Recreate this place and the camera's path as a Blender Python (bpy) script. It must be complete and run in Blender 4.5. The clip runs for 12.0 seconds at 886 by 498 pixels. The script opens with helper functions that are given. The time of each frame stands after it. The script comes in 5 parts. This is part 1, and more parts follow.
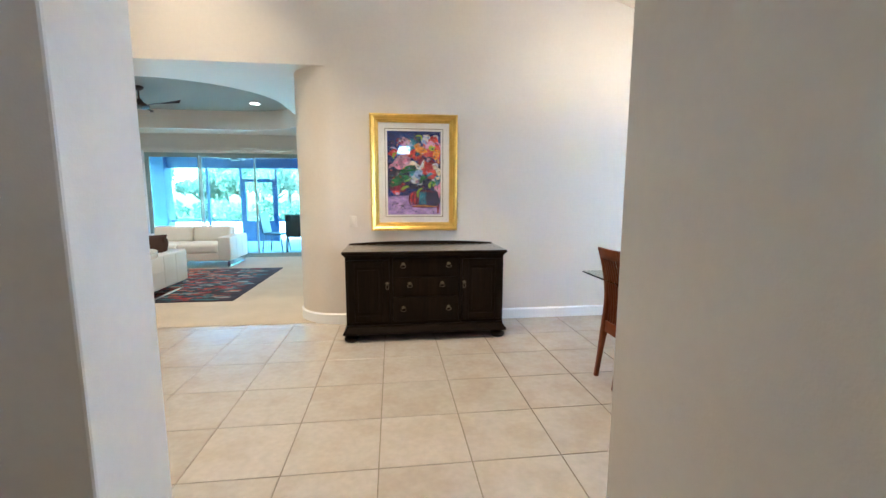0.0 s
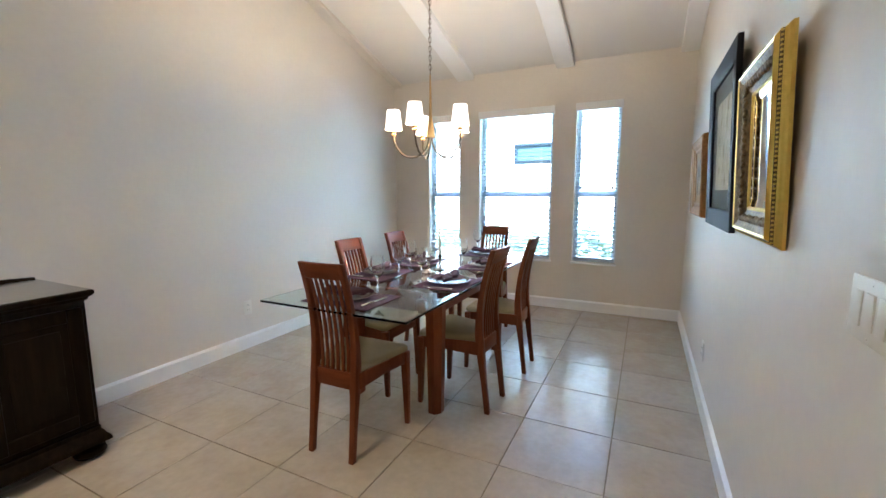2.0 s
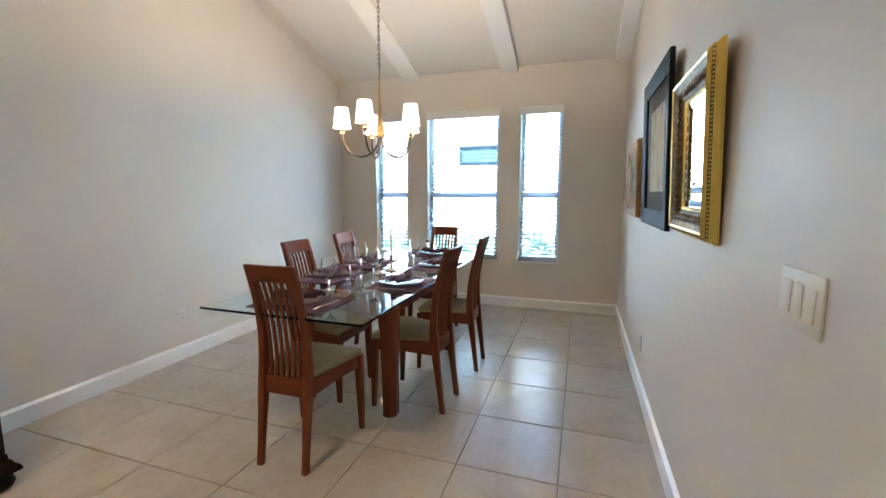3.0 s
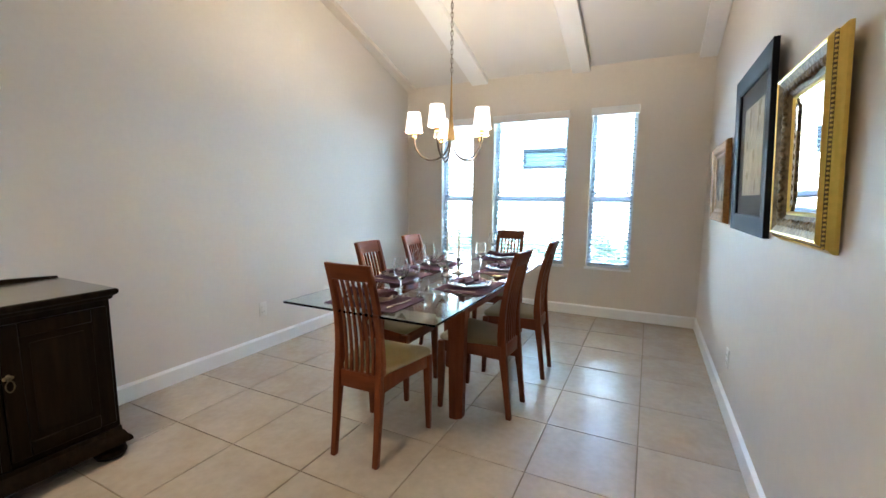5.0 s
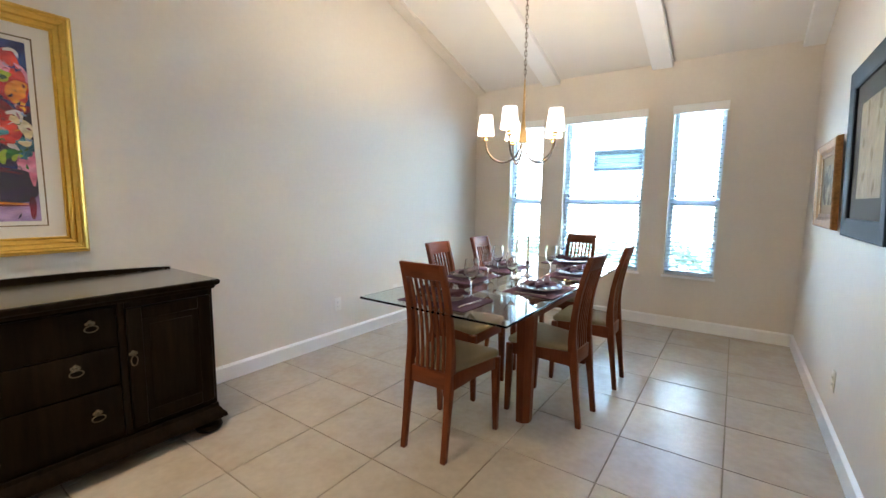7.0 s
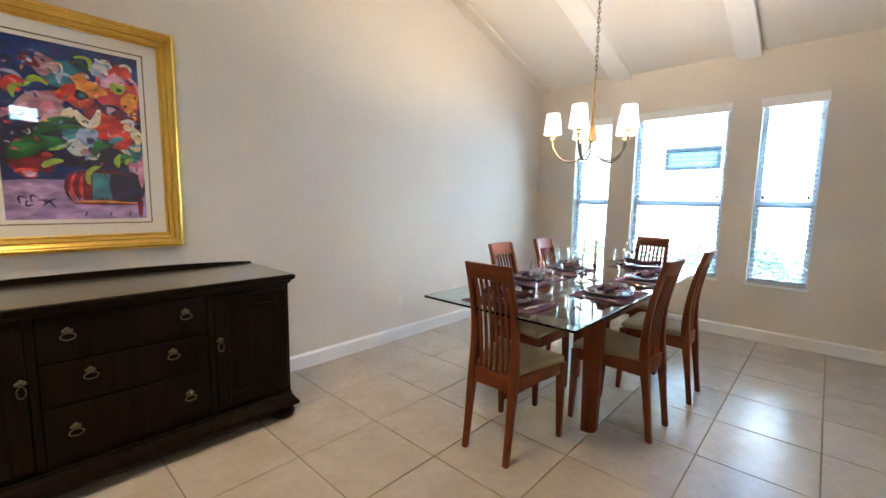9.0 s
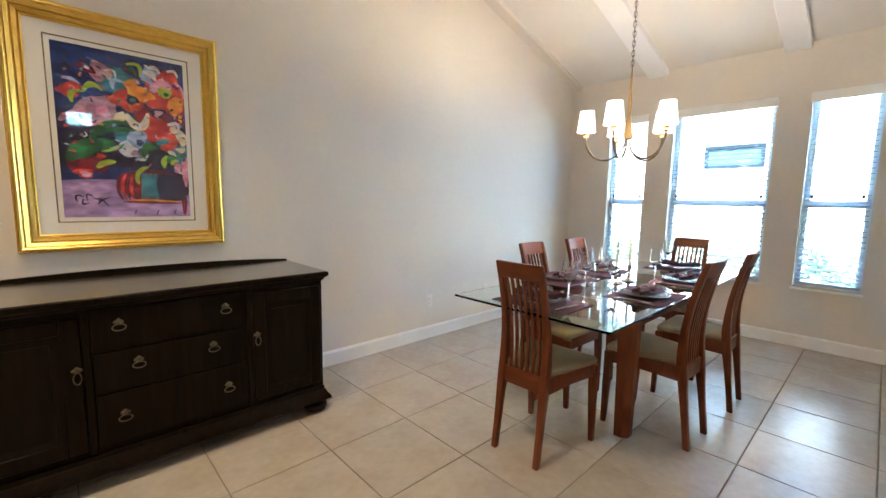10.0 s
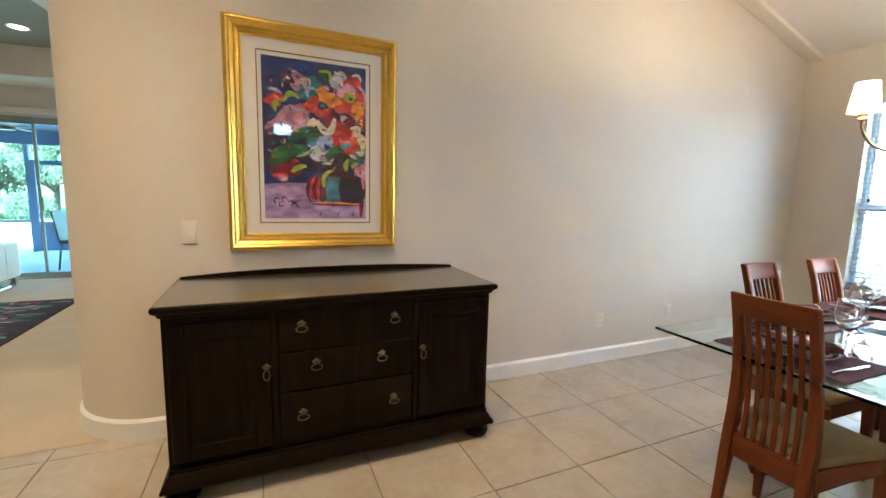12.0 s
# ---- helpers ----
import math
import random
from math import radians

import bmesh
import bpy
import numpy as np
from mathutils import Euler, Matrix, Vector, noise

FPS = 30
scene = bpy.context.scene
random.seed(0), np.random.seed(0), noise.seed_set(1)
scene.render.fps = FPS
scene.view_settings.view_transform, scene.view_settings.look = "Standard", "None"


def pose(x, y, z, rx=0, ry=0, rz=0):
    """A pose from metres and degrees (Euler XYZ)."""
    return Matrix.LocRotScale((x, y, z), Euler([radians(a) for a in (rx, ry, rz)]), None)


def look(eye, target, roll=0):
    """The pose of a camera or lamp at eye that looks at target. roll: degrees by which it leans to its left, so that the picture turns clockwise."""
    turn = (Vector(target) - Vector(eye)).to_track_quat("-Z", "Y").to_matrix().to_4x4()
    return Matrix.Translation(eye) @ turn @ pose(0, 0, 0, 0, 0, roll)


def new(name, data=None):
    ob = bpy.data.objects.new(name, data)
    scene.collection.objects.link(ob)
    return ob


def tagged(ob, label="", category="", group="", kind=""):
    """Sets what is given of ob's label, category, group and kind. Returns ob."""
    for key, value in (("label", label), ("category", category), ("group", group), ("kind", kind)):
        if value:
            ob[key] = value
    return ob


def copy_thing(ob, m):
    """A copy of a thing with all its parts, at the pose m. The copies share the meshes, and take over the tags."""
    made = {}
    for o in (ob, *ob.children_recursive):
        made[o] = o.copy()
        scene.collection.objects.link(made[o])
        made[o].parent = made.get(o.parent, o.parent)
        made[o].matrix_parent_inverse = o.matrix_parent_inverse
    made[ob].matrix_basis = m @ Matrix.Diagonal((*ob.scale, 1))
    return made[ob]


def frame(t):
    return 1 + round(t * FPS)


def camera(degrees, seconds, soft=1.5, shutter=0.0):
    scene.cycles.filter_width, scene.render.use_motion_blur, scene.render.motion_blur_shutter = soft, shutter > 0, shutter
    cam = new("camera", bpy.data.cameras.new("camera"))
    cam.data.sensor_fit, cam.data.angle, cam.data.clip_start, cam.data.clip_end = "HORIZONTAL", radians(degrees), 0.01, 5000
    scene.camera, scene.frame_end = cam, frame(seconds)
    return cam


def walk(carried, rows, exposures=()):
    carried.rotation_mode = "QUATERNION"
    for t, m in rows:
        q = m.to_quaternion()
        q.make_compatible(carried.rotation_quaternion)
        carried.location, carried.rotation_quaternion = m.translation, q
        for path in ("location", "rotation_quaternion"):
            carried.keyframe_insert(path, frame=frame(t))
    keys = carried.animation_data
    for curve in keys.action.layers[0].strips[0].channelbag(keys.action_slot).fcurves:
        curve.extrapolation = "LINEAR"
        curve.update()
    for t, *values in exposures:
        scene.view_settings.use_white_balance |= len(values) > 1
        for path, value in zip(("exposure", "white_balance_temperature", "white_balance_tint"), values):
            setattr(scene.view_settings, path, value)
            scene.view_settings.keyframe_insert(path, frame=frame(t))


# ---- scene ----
import functools

cam = camera(94.0, 12.0)
PATH = [
    (0, (0.084, 0.398, 1.351), (0.324, 2.366, 1.093), 0.1),
    (0.5, (0.076, 0.908, 1.311), (0.519, 2.843, 1.067), 0.2),
    (1, (0.116, 1.326, 1.288), (1.012, 3.097, 1.042), 0.1),
    (1.5, (0.136, 1.646, 1.289), (1.59, 2.995, 1.029), -0.0),
    (2, (0.133, 1.753, 1.296), (1.914, 2.624, 1.03), -0.2),
    (2.5, (0.13, 1.765, 1.291), (2.001, 2.422, 1.026), -0.1),
    (3, (0.121, 1.805, 1.29), (2.004, 2.427, 1.029), 0.1),
    (5, (0.097, 1.867, 1.282), (1.875, 2.75, 1.039), 0.4),
    (5.5, (0.088, 1.873, 1.282), (1.828, 2.829, 1.042), 0.5),
    (6, (0.075, 1.88, 1.279), (1.778, 2.902, 1.043), 0.6),
    (6.5, (0.062, 1.884, 1.277), (1.726, 2.968, 1.044), 0.6),
    (7, (0.05, 1.893, 1.274), (1.675, 3.036, 1.043), 0.7),
    (9, (0.02, 1.93, 1.274), (1.474, 3.283, 1.041), 0.9),
    (9.5, (0.011, 1.934, 1.267), (1.418, 3.336, 1.035), 0.9),
    (10, (0.008, 1.938, 1.265), (1.366, 3.387, 1.032), 0.9),
    (10.5, (0.017, 1.939, 1.26), (1.311, 3.446, 1.029), 1.0),
    (11, (0.037, 1.94, 1.253), (1.233, 3.526, 1.021), 0.9),
    (11.5, (0.034, 2.033, 1.272), (1.074, 3.725, 1.031), 1.2),
    (12, (0.042, 2.295, 1.293), (0.826, 4.117, 1.04), 1.4),
]

EXPOSURES = [(0.0, 5.33, 5500, 10), (0.5, 4.92, 5480, 10), (1.5, 4.7, 5720, 10), (2.5, 4.52, 6050, 10), (5.5, 4.74, 6010, 10), (7.0, 4.8, 6120, 10), (9.5, 4.84, 6180, 11), (11.0, 4.84, 6350, 11), (12.0, 4.86, 6720, 12)]
walk(cam, [(t, look(eye, target, roll)) for t, eye, target, roll in PATH], EXPOSURES)

# ---- world and sun ----
world = bpy.data.worlds.new("world")
scene.world = world
world.use_nodes = True
wn = world.node_tree.nodes
sky = wn.new("ShaderNodeTexSky")
sky.sky_type = "NISHITA"
sky.sun_disc = False
SUN_EL, SUN_AZ = radians(47), radians(250)   # azimuth clockwise from +y
sky.sun_elevation, sky.sun_rotation = SUN_EL, SUN_AZ
world.node_tree.links.new(sky.outputs[0], wn["Background"].inputs[0])
wn["Background"].inputs[1].default_value = 0.15
sun = new("sun", bpy.data.lights.new("sun", "SUN"))
sun.data.energy, sun.data.angle, sun.data.color = 3.2, radians(0.5), (1.0, 0.97, 0.93)
sun_from = Vector((math.sin(SUN_AZ) * math.cos(SUN_EL), math.cos(SUN_AZ) * math.cos(SUN_EL), math.sin(SUN_EL)))
sun.matrix_world = look(sun_from * 60, (0, 0, 0))


def lamp(name, place, watts, size, colour=(1, 0.86, 0.7), kind="POINT", blend=0.6, angle=120):
    ob = new(name, bpy.data.lights.new(name, kind))
    ob.data.energy, ob.data.color, ob.data.shadow_soft_size = watts, colour, size
    ob.location = place
    if kind == "SPOT":
        ob.data.spot_size, ob.data.spot_blend = radians(angle), blend
    return ob


# ---- materials ----
def material(name, colour, rough=0.5, metal=0.0, grain=0.0, grain_scale=60.0, stain=0.0, stain_scale=2.0,
             bump=0.0, bump_scale=200.0, coat=0.0, coat_rough=0.03, thin=0.0, rand=0.0, spec=0.5, stretch=None, second=None):
    m = bpy.data.materials.new(name)
    m.use_nodes = True
    n, l = m.node_tree.nodes, m.node_tree.links
    p = n["Principled BSDF"]
    p.inputs["Roughness"].default_value, p.inputs["Metallic"].default_value = rough, metal
    p.inputs["Coat Weight"].default_value, p.inputs["Coat Roughness"].default_value = coat, coat_rough
    if thin:
        tl, mx = n.new("ShaderNodeBsdfTranslucent"), n.new("ShaderNodeMixShader")
        tl.inputs[0].default_value = (*colour, 1)
        mx.inputs[0].default_value = thin
        l.new(p.outputs[0], mx.inputs[1])
        l.new(tl.outputs[0], mx.inputs[2])
        l.new(mx.outputs[0], n["Material Output"].inputs[0])
    p.inputs["Specular IOR Level"].default_value = spec
    co = n.new("ShaderNodeTexCoord")
    src = co.outputs["Object"]
    if rand:
        info = n.new("ShaderNodeObjectInfo")
        add = n.new("ShaderNodeVectorMath")
        add.operation = "MULTIPLY_ADD"
        add.inputs[1].default_value = (1, 1, 1)
        scl = n.new("ShaderNodeVectorMath")
        scl.operation = "SCALE"
        scl.inputs[0].default_value = (37, 91, 53)
        l.new(info.outputs["Random"], scl.inputs["Scale"])
        l.new(src, add.inputs[0])
        l.new(scl.outputs[0], add.inputs[2])
        src = add.outputs[0]
    if stretch:
        mp = n.new("ShaderNodeMapping")
        mp.inputs["Scale"].default_value = stretch
        l.new(src, mp.inputs["Vector"])
        src = mp.outputs[0]
    hsv = n.new("ShaderNodeHueSaturation")
    hsv.inputs["Color"].default_value = (*colour, 1)
    base = hsv.outputs[0]
    val = None

    def noise_val(scale, amount, detail=4.0):
        t = n.new("ShaderNodeTexNoise")
        t.inputs["Scale"].default_value, t.inputs["Detail"].default_value = scale, detail
        l.new(src, t.inputs["Vector"])
        r = n.new("ShaderNodeMapRange")
        r.inputs["From Min"].default_value, r.inputs["From Max"].default_value = 0.3, 0.7
        r.inputs["To Min"].default_value, r.inputs["To Max"].default_value = 1 - amount, 1 + amount
        l.new(t.outputs["Fac"], r.inputs["Value"])
        return r.outputs[0], t
    vals = []
    if grain:
        vals.append(noise_val(grain_scale, grain)[0])
    if stain:
        v, t = noise_val(stain_scale, stain, 6.0)
        vals.append(v)
        if second:
            mix = n.new("ShaderNodeMix")
            mix.data_type = "RGBA"
            mix.inputs["A"].default_value, mix.inputs["B"].default_value = (*colour, 1), (*second, 1)
            rr = n.new("ShaderNodeMapRange")
            rr.inputs["From Min"].default_value, rr.inputs["From Max"].default_value = 0.42, 0.62
            l.new(t.outputs["Fac"], rr.inputs["Value"])
            l.new(rr.outputs[0], mix.inputs["Factor"])
            l.new(mix.outputs["Result"], hsv.inputs["Color"])
    if rand:
        r = n.new("ShaderNodeMapRange")
        r.inputs["To Min"].default_value, r.inputs["To Max"].default_value = 1 - rand, 1 + rand
        l.new(info.outputs["Random"], r.inputs["Value"])
        vals.append(r.outputs[0])
    for v in vals:
        if val is None:
            val = v
        else:
            mu = n.new("ShaderNodeMath")
            mu.operation = "MULTIPLY"
            l.new(val, mu.inputs[0])
            l.new(v, mu.inputs[1])
            val = mu.outputs[0]
    if val is not None:
        l.new(val, hsv.inputs["Value"])
    l.new(base, p.inputs["Base Color"])
    if bump:
        t = n.new("ShaderNodeTexNoise")
        t.inputs["Scale"].default_value, t.inputs["Detail"].default_value = bump_scale, 3.0
        l.new(src, t.inputs["Vector"])
        b = n.new("ShaderNodeBump")
        b.inputs["Strength"].default_value, b.inputs["Distance"].default_value = bump, 0.004
        l.new(t.outputs["Fac"], b.inputs["Height"])
        l.new(b.outputs[0], p.inputs["Normal"])
    return m


def glow(name, colour, strength):
    m = bpy.data.materials.new(name)
    m.use_nodes = True
    p = m.node_tree.nodes["Principled BSDF"]
    p.inputs["Base Color"].default_value = (*colour, 1)
    p.inputs["Emission Color"].default_value = (*colour, 1)
    p.inputs["Emission Strength"].default_value = strength
    return m


def pane_glass(name, tint, gloss=1.0, edge=0.9):
    m = bpy.data.materials.new(name)
    m.use_nodes = True
    n, l = m.node_tree.nodes, m.node_tree.links
    n.remove(n["Principled BSDF"])
    tr, gl, mx, fr = n.new("ShaderNodeBsdfTransparent"), n.new("ShaderNodeBsdfGlossy"), n.new("ShaderNodeMixShader"), n.new("ShaderNodeLayerWeight")
    tr.inputs[0].default_value = (*tint, 1)
    gl.inputs["Roughness"].default_value = 0.0
    gl.inputs[0].default_value = (gloss, gloss, gloss, 1)
    fr.inputs["Blend"].default_value = 0.5
    pw, ma = n.new("ShaderNodeMath"), n.new("ShaderNodeMath")
    pw.operation, ma.operation = "POWER", "MULTIPLY_ADD"
    pw.inputs[1].default_value, ma.inputs[1].default_value, ma.inputs[2].default_value = 5.0, edge, 0.04 * gloss
    l.new(fr.outputs["Facing"], pw.inputs[0])
    l.new(pw.outputs[0], ma.inputs[0])
    l.new(ma.outputs[0], mx.inputs[0])
    l.new(tr.outputs[0], mx.inputs[1])
    l.new(gl.outputs[0], mx.inputs[2])
    l.new(mx.outputs[0], n["Material Output"].inputs[0])
    return m


def clear_glass(name, tint=(1, 1, 1), rough=0.0):
    m = bpy.data.materials.new(name)
    m.use_nodes = True
    p = m.node_tree.nodes["Principled BSDF"]
    p.inputs["Base Color"].default_value = (*tint, 1)
    p.inputs["Transmission Weight"].default_value = 1.0
    p.inputs["Roughness"].default_value = rough
    p.inputs["IOR"].default_value = 1.46
    return m


WALL = material("wall_paint", (0.75, 0.70, 0.635), 0.55, grain=0.015, grain_scale=30, stain=0.02, stain_scale=1.2, bump=0.12, bump_scale=160)
CEIL = material("ceiling_paint", (0.78, 0.76, 0.73), 0.8, stain=0.02, stain_scale=1.0, bump=0.25, bump_scale=120)
WHITE = material("white_trim_paint", (0.88, 0.885, 0.89), 0.35, stain=0.03, stain_scale=3.0, bump=0.03, bump_scale=60)
TILE = material("cream_floor_tile", (0.54, 0.50, 0.44), 0.27, spec=0.75, grain=0.05, grain_scale=26, stain=0.10, stain_scale=4.2, rand=0.04, bump=0.015, bump_scale=40, second=(0.45, 0.40, 0.335))
GROUT = material("tile_grout", (0.24, 0.20, 0.15), 0.9, grain=0.1, grain_scale=50)
CARPET = material("beige_carpet", (0.60, 0.53, 0.43), 0.95, grain=0.12, grain_scale=260, stain=0.05, stain_scale=3.0, bump=0.9, bump_scale=420, spec=0.1)
CHERRY = material("cherry_wood", (0.175, 0.050, 0.019), 0.40, spec=0.2, grain=0.10, grain_scale=14, stain=0.12, stain_scale=5, stretch=(6, 6, 0.6), bump=0.03, bump_scale=30)
CHERRY_H = material("cherry_wood_crosswise", (0.175, 0.050, 0.019), 0.40, spec=0.2, grain=0.10, grain_scale=14, stain=0.12, stain_scale=5, stretch=(6, 0.6, 6), bump=0.03, bump_scale=30)
SEAT = material("tan_upholstery", (0.29, 0.235, 0.15), 0.9, grain=0.08, grain_scale=300, stain=0.06, stain_scale=6, bump=0.4, bump_scale=500, spec=0.2)
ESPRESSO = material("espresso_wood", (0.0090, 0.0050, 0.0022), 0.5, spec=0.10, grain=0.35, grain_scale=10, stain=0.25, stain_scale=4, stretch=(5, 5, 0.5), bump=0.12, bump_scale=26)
# Grey sheen of the reflected wall is put into this paler base colour.
ESPRESSO_TOP_SHEEN = material("espresso_wood_top_sheen", (0.075, 0.072, 0.060), 0.22, spec=1.0, coat_rough=0.25, grain=0.3, grain_scale=9, stain=0.2, stain_scale=3, stretch=(0.5, 6, 6), bump=0.02, bump_scale=20, coat=1.0)
PEWTER = material("aged_brass", (0.19, 0.16, 0.11), 0.42, metal=1.0, grain=0.2, grain_scale=90)
GOLD = material("gold_leaf", (0.84, 0.585, 0.15), 0.3, metal=1.0, grain=0.05, grain_scale=60, stain=0.05, stain_scale=9, bump=0.03, bump_scale=70)
OLD_GOLD = material("antique_gold", (0.20, 0.135, 0.06), 0.55, metal=0.45, grain=0.4, grain_scale=60, stain=0.3, stain_scale=12, bump=0.8, bump_scale=90)
BLACK_FRAME = material("black_lacquer", (0.012, 0.014, 0.019), 0.6, spec=0.15, grain=0.1, grain_scale=30)
MAT = material("mat_board", (0.86, 0.84, 0.80), 0.85, grain=0.02, grain_scale=200, bump=0.05)
TAN_MAT = material("tan_mat_board", (0.30, 0.21, 0.12), 0.85, grain=0.05, grain_scale=120, bump=0.05)
MAT_GREY = material("grey_mat_board", (0.10, 0.105, 0.10), 0.85, grain=0.03, grain_scale=200, bump=0.05)
SILVER = material("mirror_silver", (0.9, 0.9, 0.9), 0.0, metal=1.0)
CHROME = material("chrome", (0.75, 0.76, 0.78), 0.08, metal=1.0)
BRASS = material("brushed_brass", (0.50, 0.33, 0.15), 0.3, metal=1.0, grain=0.08, grain_scale=80)
BRONZE = material("brushed_bronze", (0.17, 0.14, 0.105), 0.34, metal=1.0, grain=0.1, grain_scale=80)
LEATHER = material("white_leather", (0.78, 0.75, 0.69), 0.42, grain=0.03, grain_scale=120, stain=0.04, stain_scale=4, bump=0.12, bump_scale=220)
BROWN_CLOTH = material("brown_cushion_cloth", (0.05, 0.022, 0.014), 0.8, grain=0.15, grain_scale=200, bump=0.2)
BLACK_STEEL = material("dark_metal", (0.015, 0.015, 0.016), 0.4)
FAN_WOOD = material("dark_fan_wood", (0.035, 0.02, 0.014), 0.45, grain=0.2, grain_scale=20)
PLASTIC = material("white_plastic", (0.80, 0.77, 0.71), 0.5, stain=0.015, stain_scale=9)
# Sky blue and window glare are put into these two whites' colour and translucency.
BLIND = material("white_blind_slat_sky_tint", (0.60, 0.69, 0.74), 0.45, stain=0.02, stain_scale=4, thin=0.06)
VINYL = material("white_vinyl_frame_sky_glow", (0.78, 0.84, 0.88), 0.35, stain=0.02, stain_scale=4, thin=0.22)
STUCCO = material("white_stucco", (0.78, 0.81, 0.84), 0.9, grain=0.04, grain_scale=30, stain=0.04, stain_scale=0.7, bump=0.5, bump_scale=60)
GRASS = material("lawn", (0.07, 0.11, 0.03), 0.9, grain=0.3, grain_scale=3, stain=0.25, stain_scale=0.3, bump=0.6, bump_scale=40)
LEAF = material("leaves", (0.20, 0.25, 0.17), 0.6, grain=0.3, grain_scale=3.0, stain=0.3, stain_scale=0.6, thin=0.45)
BARK = material("bark", (0.12, 0.085, 0.06), 0.9, grain=0.3, grain_scale=12, bump=0.8, bump_scale=30)
CONCRETE = material("patio_pavers", (0.50, 0.46, 0.41), 0.85, grain=0.08, grain_scale=20, stain=0.08, stain_scale=1.2)
ALU = material("blue_aluminium", (0.018, 0.055, 0.155), 0.4, stain=0.03, stain_scale=3)
QUARTZ = material("pale_stone_counter", (0.66, 0.62, 0.54), 0.15, grain=0.08, grain_scale=80, stain=0.06, stain_scale=8)
PURPLE = material("purple_woven_mat", (0.10, 0.045, 0.075), 0.85, grain=0.3, grain_scale=240, stretch=(1, 8, 1), bump=0.5, bump_scale=300)
NAPKIN = material("plum_napkin_cloth", (0.065, 0.022, 0.035), 0.75, grain=0.1, grain_scale=200, bump=0.15)
CHINA = material("taupe_china", (0.30, 0.245, 0.22), 0.22, stain=0.01, stain_scale=8)
RIM = material("dark_plate_rim", (0.08, 0.03, 0.03), 0.2)
STEEL = material("polished_steel", (0.70, 0.69, 0.67), 0.14, metal=1.0)
WAX = material("ivory_candle_wax", (0.82, 0.77, 0.66), 0.45, thin=0.35)
GLASS_WINDOW = pane_glass("window_glass", (0.84, 0.94, 0.99))
GLASS_SLIDER = pane_glass("tinted_slider_glass", (0.52, 0.78, 0.82))
GLASS_TABLE = clear_glass("table_glass", (0.86, 0.95, 0.92))
GLASS_THIN = clear_glass("wine_glass", (0.98, 0.99, 0.99))
GLASS_PICTURE = pane_glass("picture_glass", (0.995, 0.995, 0.995))
GLASS_MATTE = pane_glass("non_glare_picture_glass", (0.99, 0.99, 0.99), 0.6, 0.18)
GILT_BROWN = material("brown_gilt", (0.30, 0.15, 0.05), 0.42, metal=0.6, grain=0.25, grain_scale=60, stain=0.2, stain_scale=10, bump=0.4, bump_scale=80)
SHADE = glow("lit_fabric_shade", (1.0, 0.84, 0.64), 0.16)
CAN_LIGHT = glow("lit_downlight_lens", (1.0, 0.93, 0.82), 0.8)


# ---- mesh helpers ----
def finish(name, bm, mat, smooth=False):
    bmesh.ops.recalc_face_normals(bm, faces=bm.faces)
    me = bpy.data.meshes.new(name)
    bm.to_mesh(me)
    bm.free()
    for m in (mat if isinstance(mat, (list, tuple)) else [mat]):
        me.materials.append(m)
    if smooth:
        me.polygons.foreach_set("use_smooth", [True] * len(me.polygons))
        me.set_sharp_from_angle(angle=radians(38))
    return me


def part(name, bm, mat, parent=None, label="", smooth=True):
    ob = new(name, finish(name, bm, mat, smooth))
    ob.parent = parent
    if label:
        tagged(ob, label)
    return ob


def thing(name, place, rz, label, category, group=""):
    e = new(name)
    e.empty_display_size = 0.1
    e.matrix_basis = pose(*place, 0, 0, rz)
    return tagged(e, label, category, group)


def structure(name, bm, mat, label="", smooth=False):
    ob = new(name, finish(name, bm, mat, smooth))
    return tagged(ob, label, kind="structure")


def box(bm, x0, x1, y0, y1, z0, z1, bevel=0.0, seg=2):
    g = bmesh.ops.create_cube(bm, size=1.0, matrix=Matrix.Translation(((x0 + x1) / 2, (y0 + y1) / 2, (z0 + z1) / 2)) @ Matrix.Diagonal((x1 - x0, y1 - y0, z1 - z0, 1)))
    if bevel:
        es = list({e for v in g["verts"] for e in v.link_edges})
        bmesh.ops.bevel(bm, geom=es, offset=bevel, segments=seg, profile=0.5, affect="EDGES")
    return bm


def boxed(*a, **k):
    return box(bmesh.new(), *a, **k)


def prism(bm, outline, z0, z1):
    """A flat outline of (x, y) pulled up from z0 to z1."""
    lo = [bm.verts.new((x, y, z0)) for x, y in outline]
    hi = [bm.verts.new((x, y, z1)) for x, y in outline]
    bm.faces.new(lo[::-1])
    bm.faces.new(hi)
    for i in range(len(lo)):
        j = (i + 1) % len(lo)
        bm.faces.new((lo[i], lo[j], hi[j], hi[i]))
    return bm


def lathe(bm, profile, seg=24, at=(0, 0, 0)):
    """Turns a profile of (r, z) round the z axis."""
    rings = []
    for r, z in profile:
        if r < 1e-5:
            rings.append([bm.verts.new((at[0], at[1], at[2] + z))])
        else:
            rings.append([bm.verts.new((at[0] + r * math.cos(a), at[1] + r * math.sin(a), at[2] + z)) for a in (2 * math.pi * i / seg for i in range(seg))])
    for a, b in zip(rings, rings[1:]):
        for i in range(seg):
            j = (i + 1) % seg
            if len(a) == 1 and len(b) == 1:
                continue
            if len(a) == 1:
                bm.faces.new((a[0], b[i], b[j]))
            elif len(b) == 1:
                bm.faces.new((a[i], a[j], b[0]))
            else:
                bm.faces.new((a[i], a[j], b[j], b[i]))
    return bm


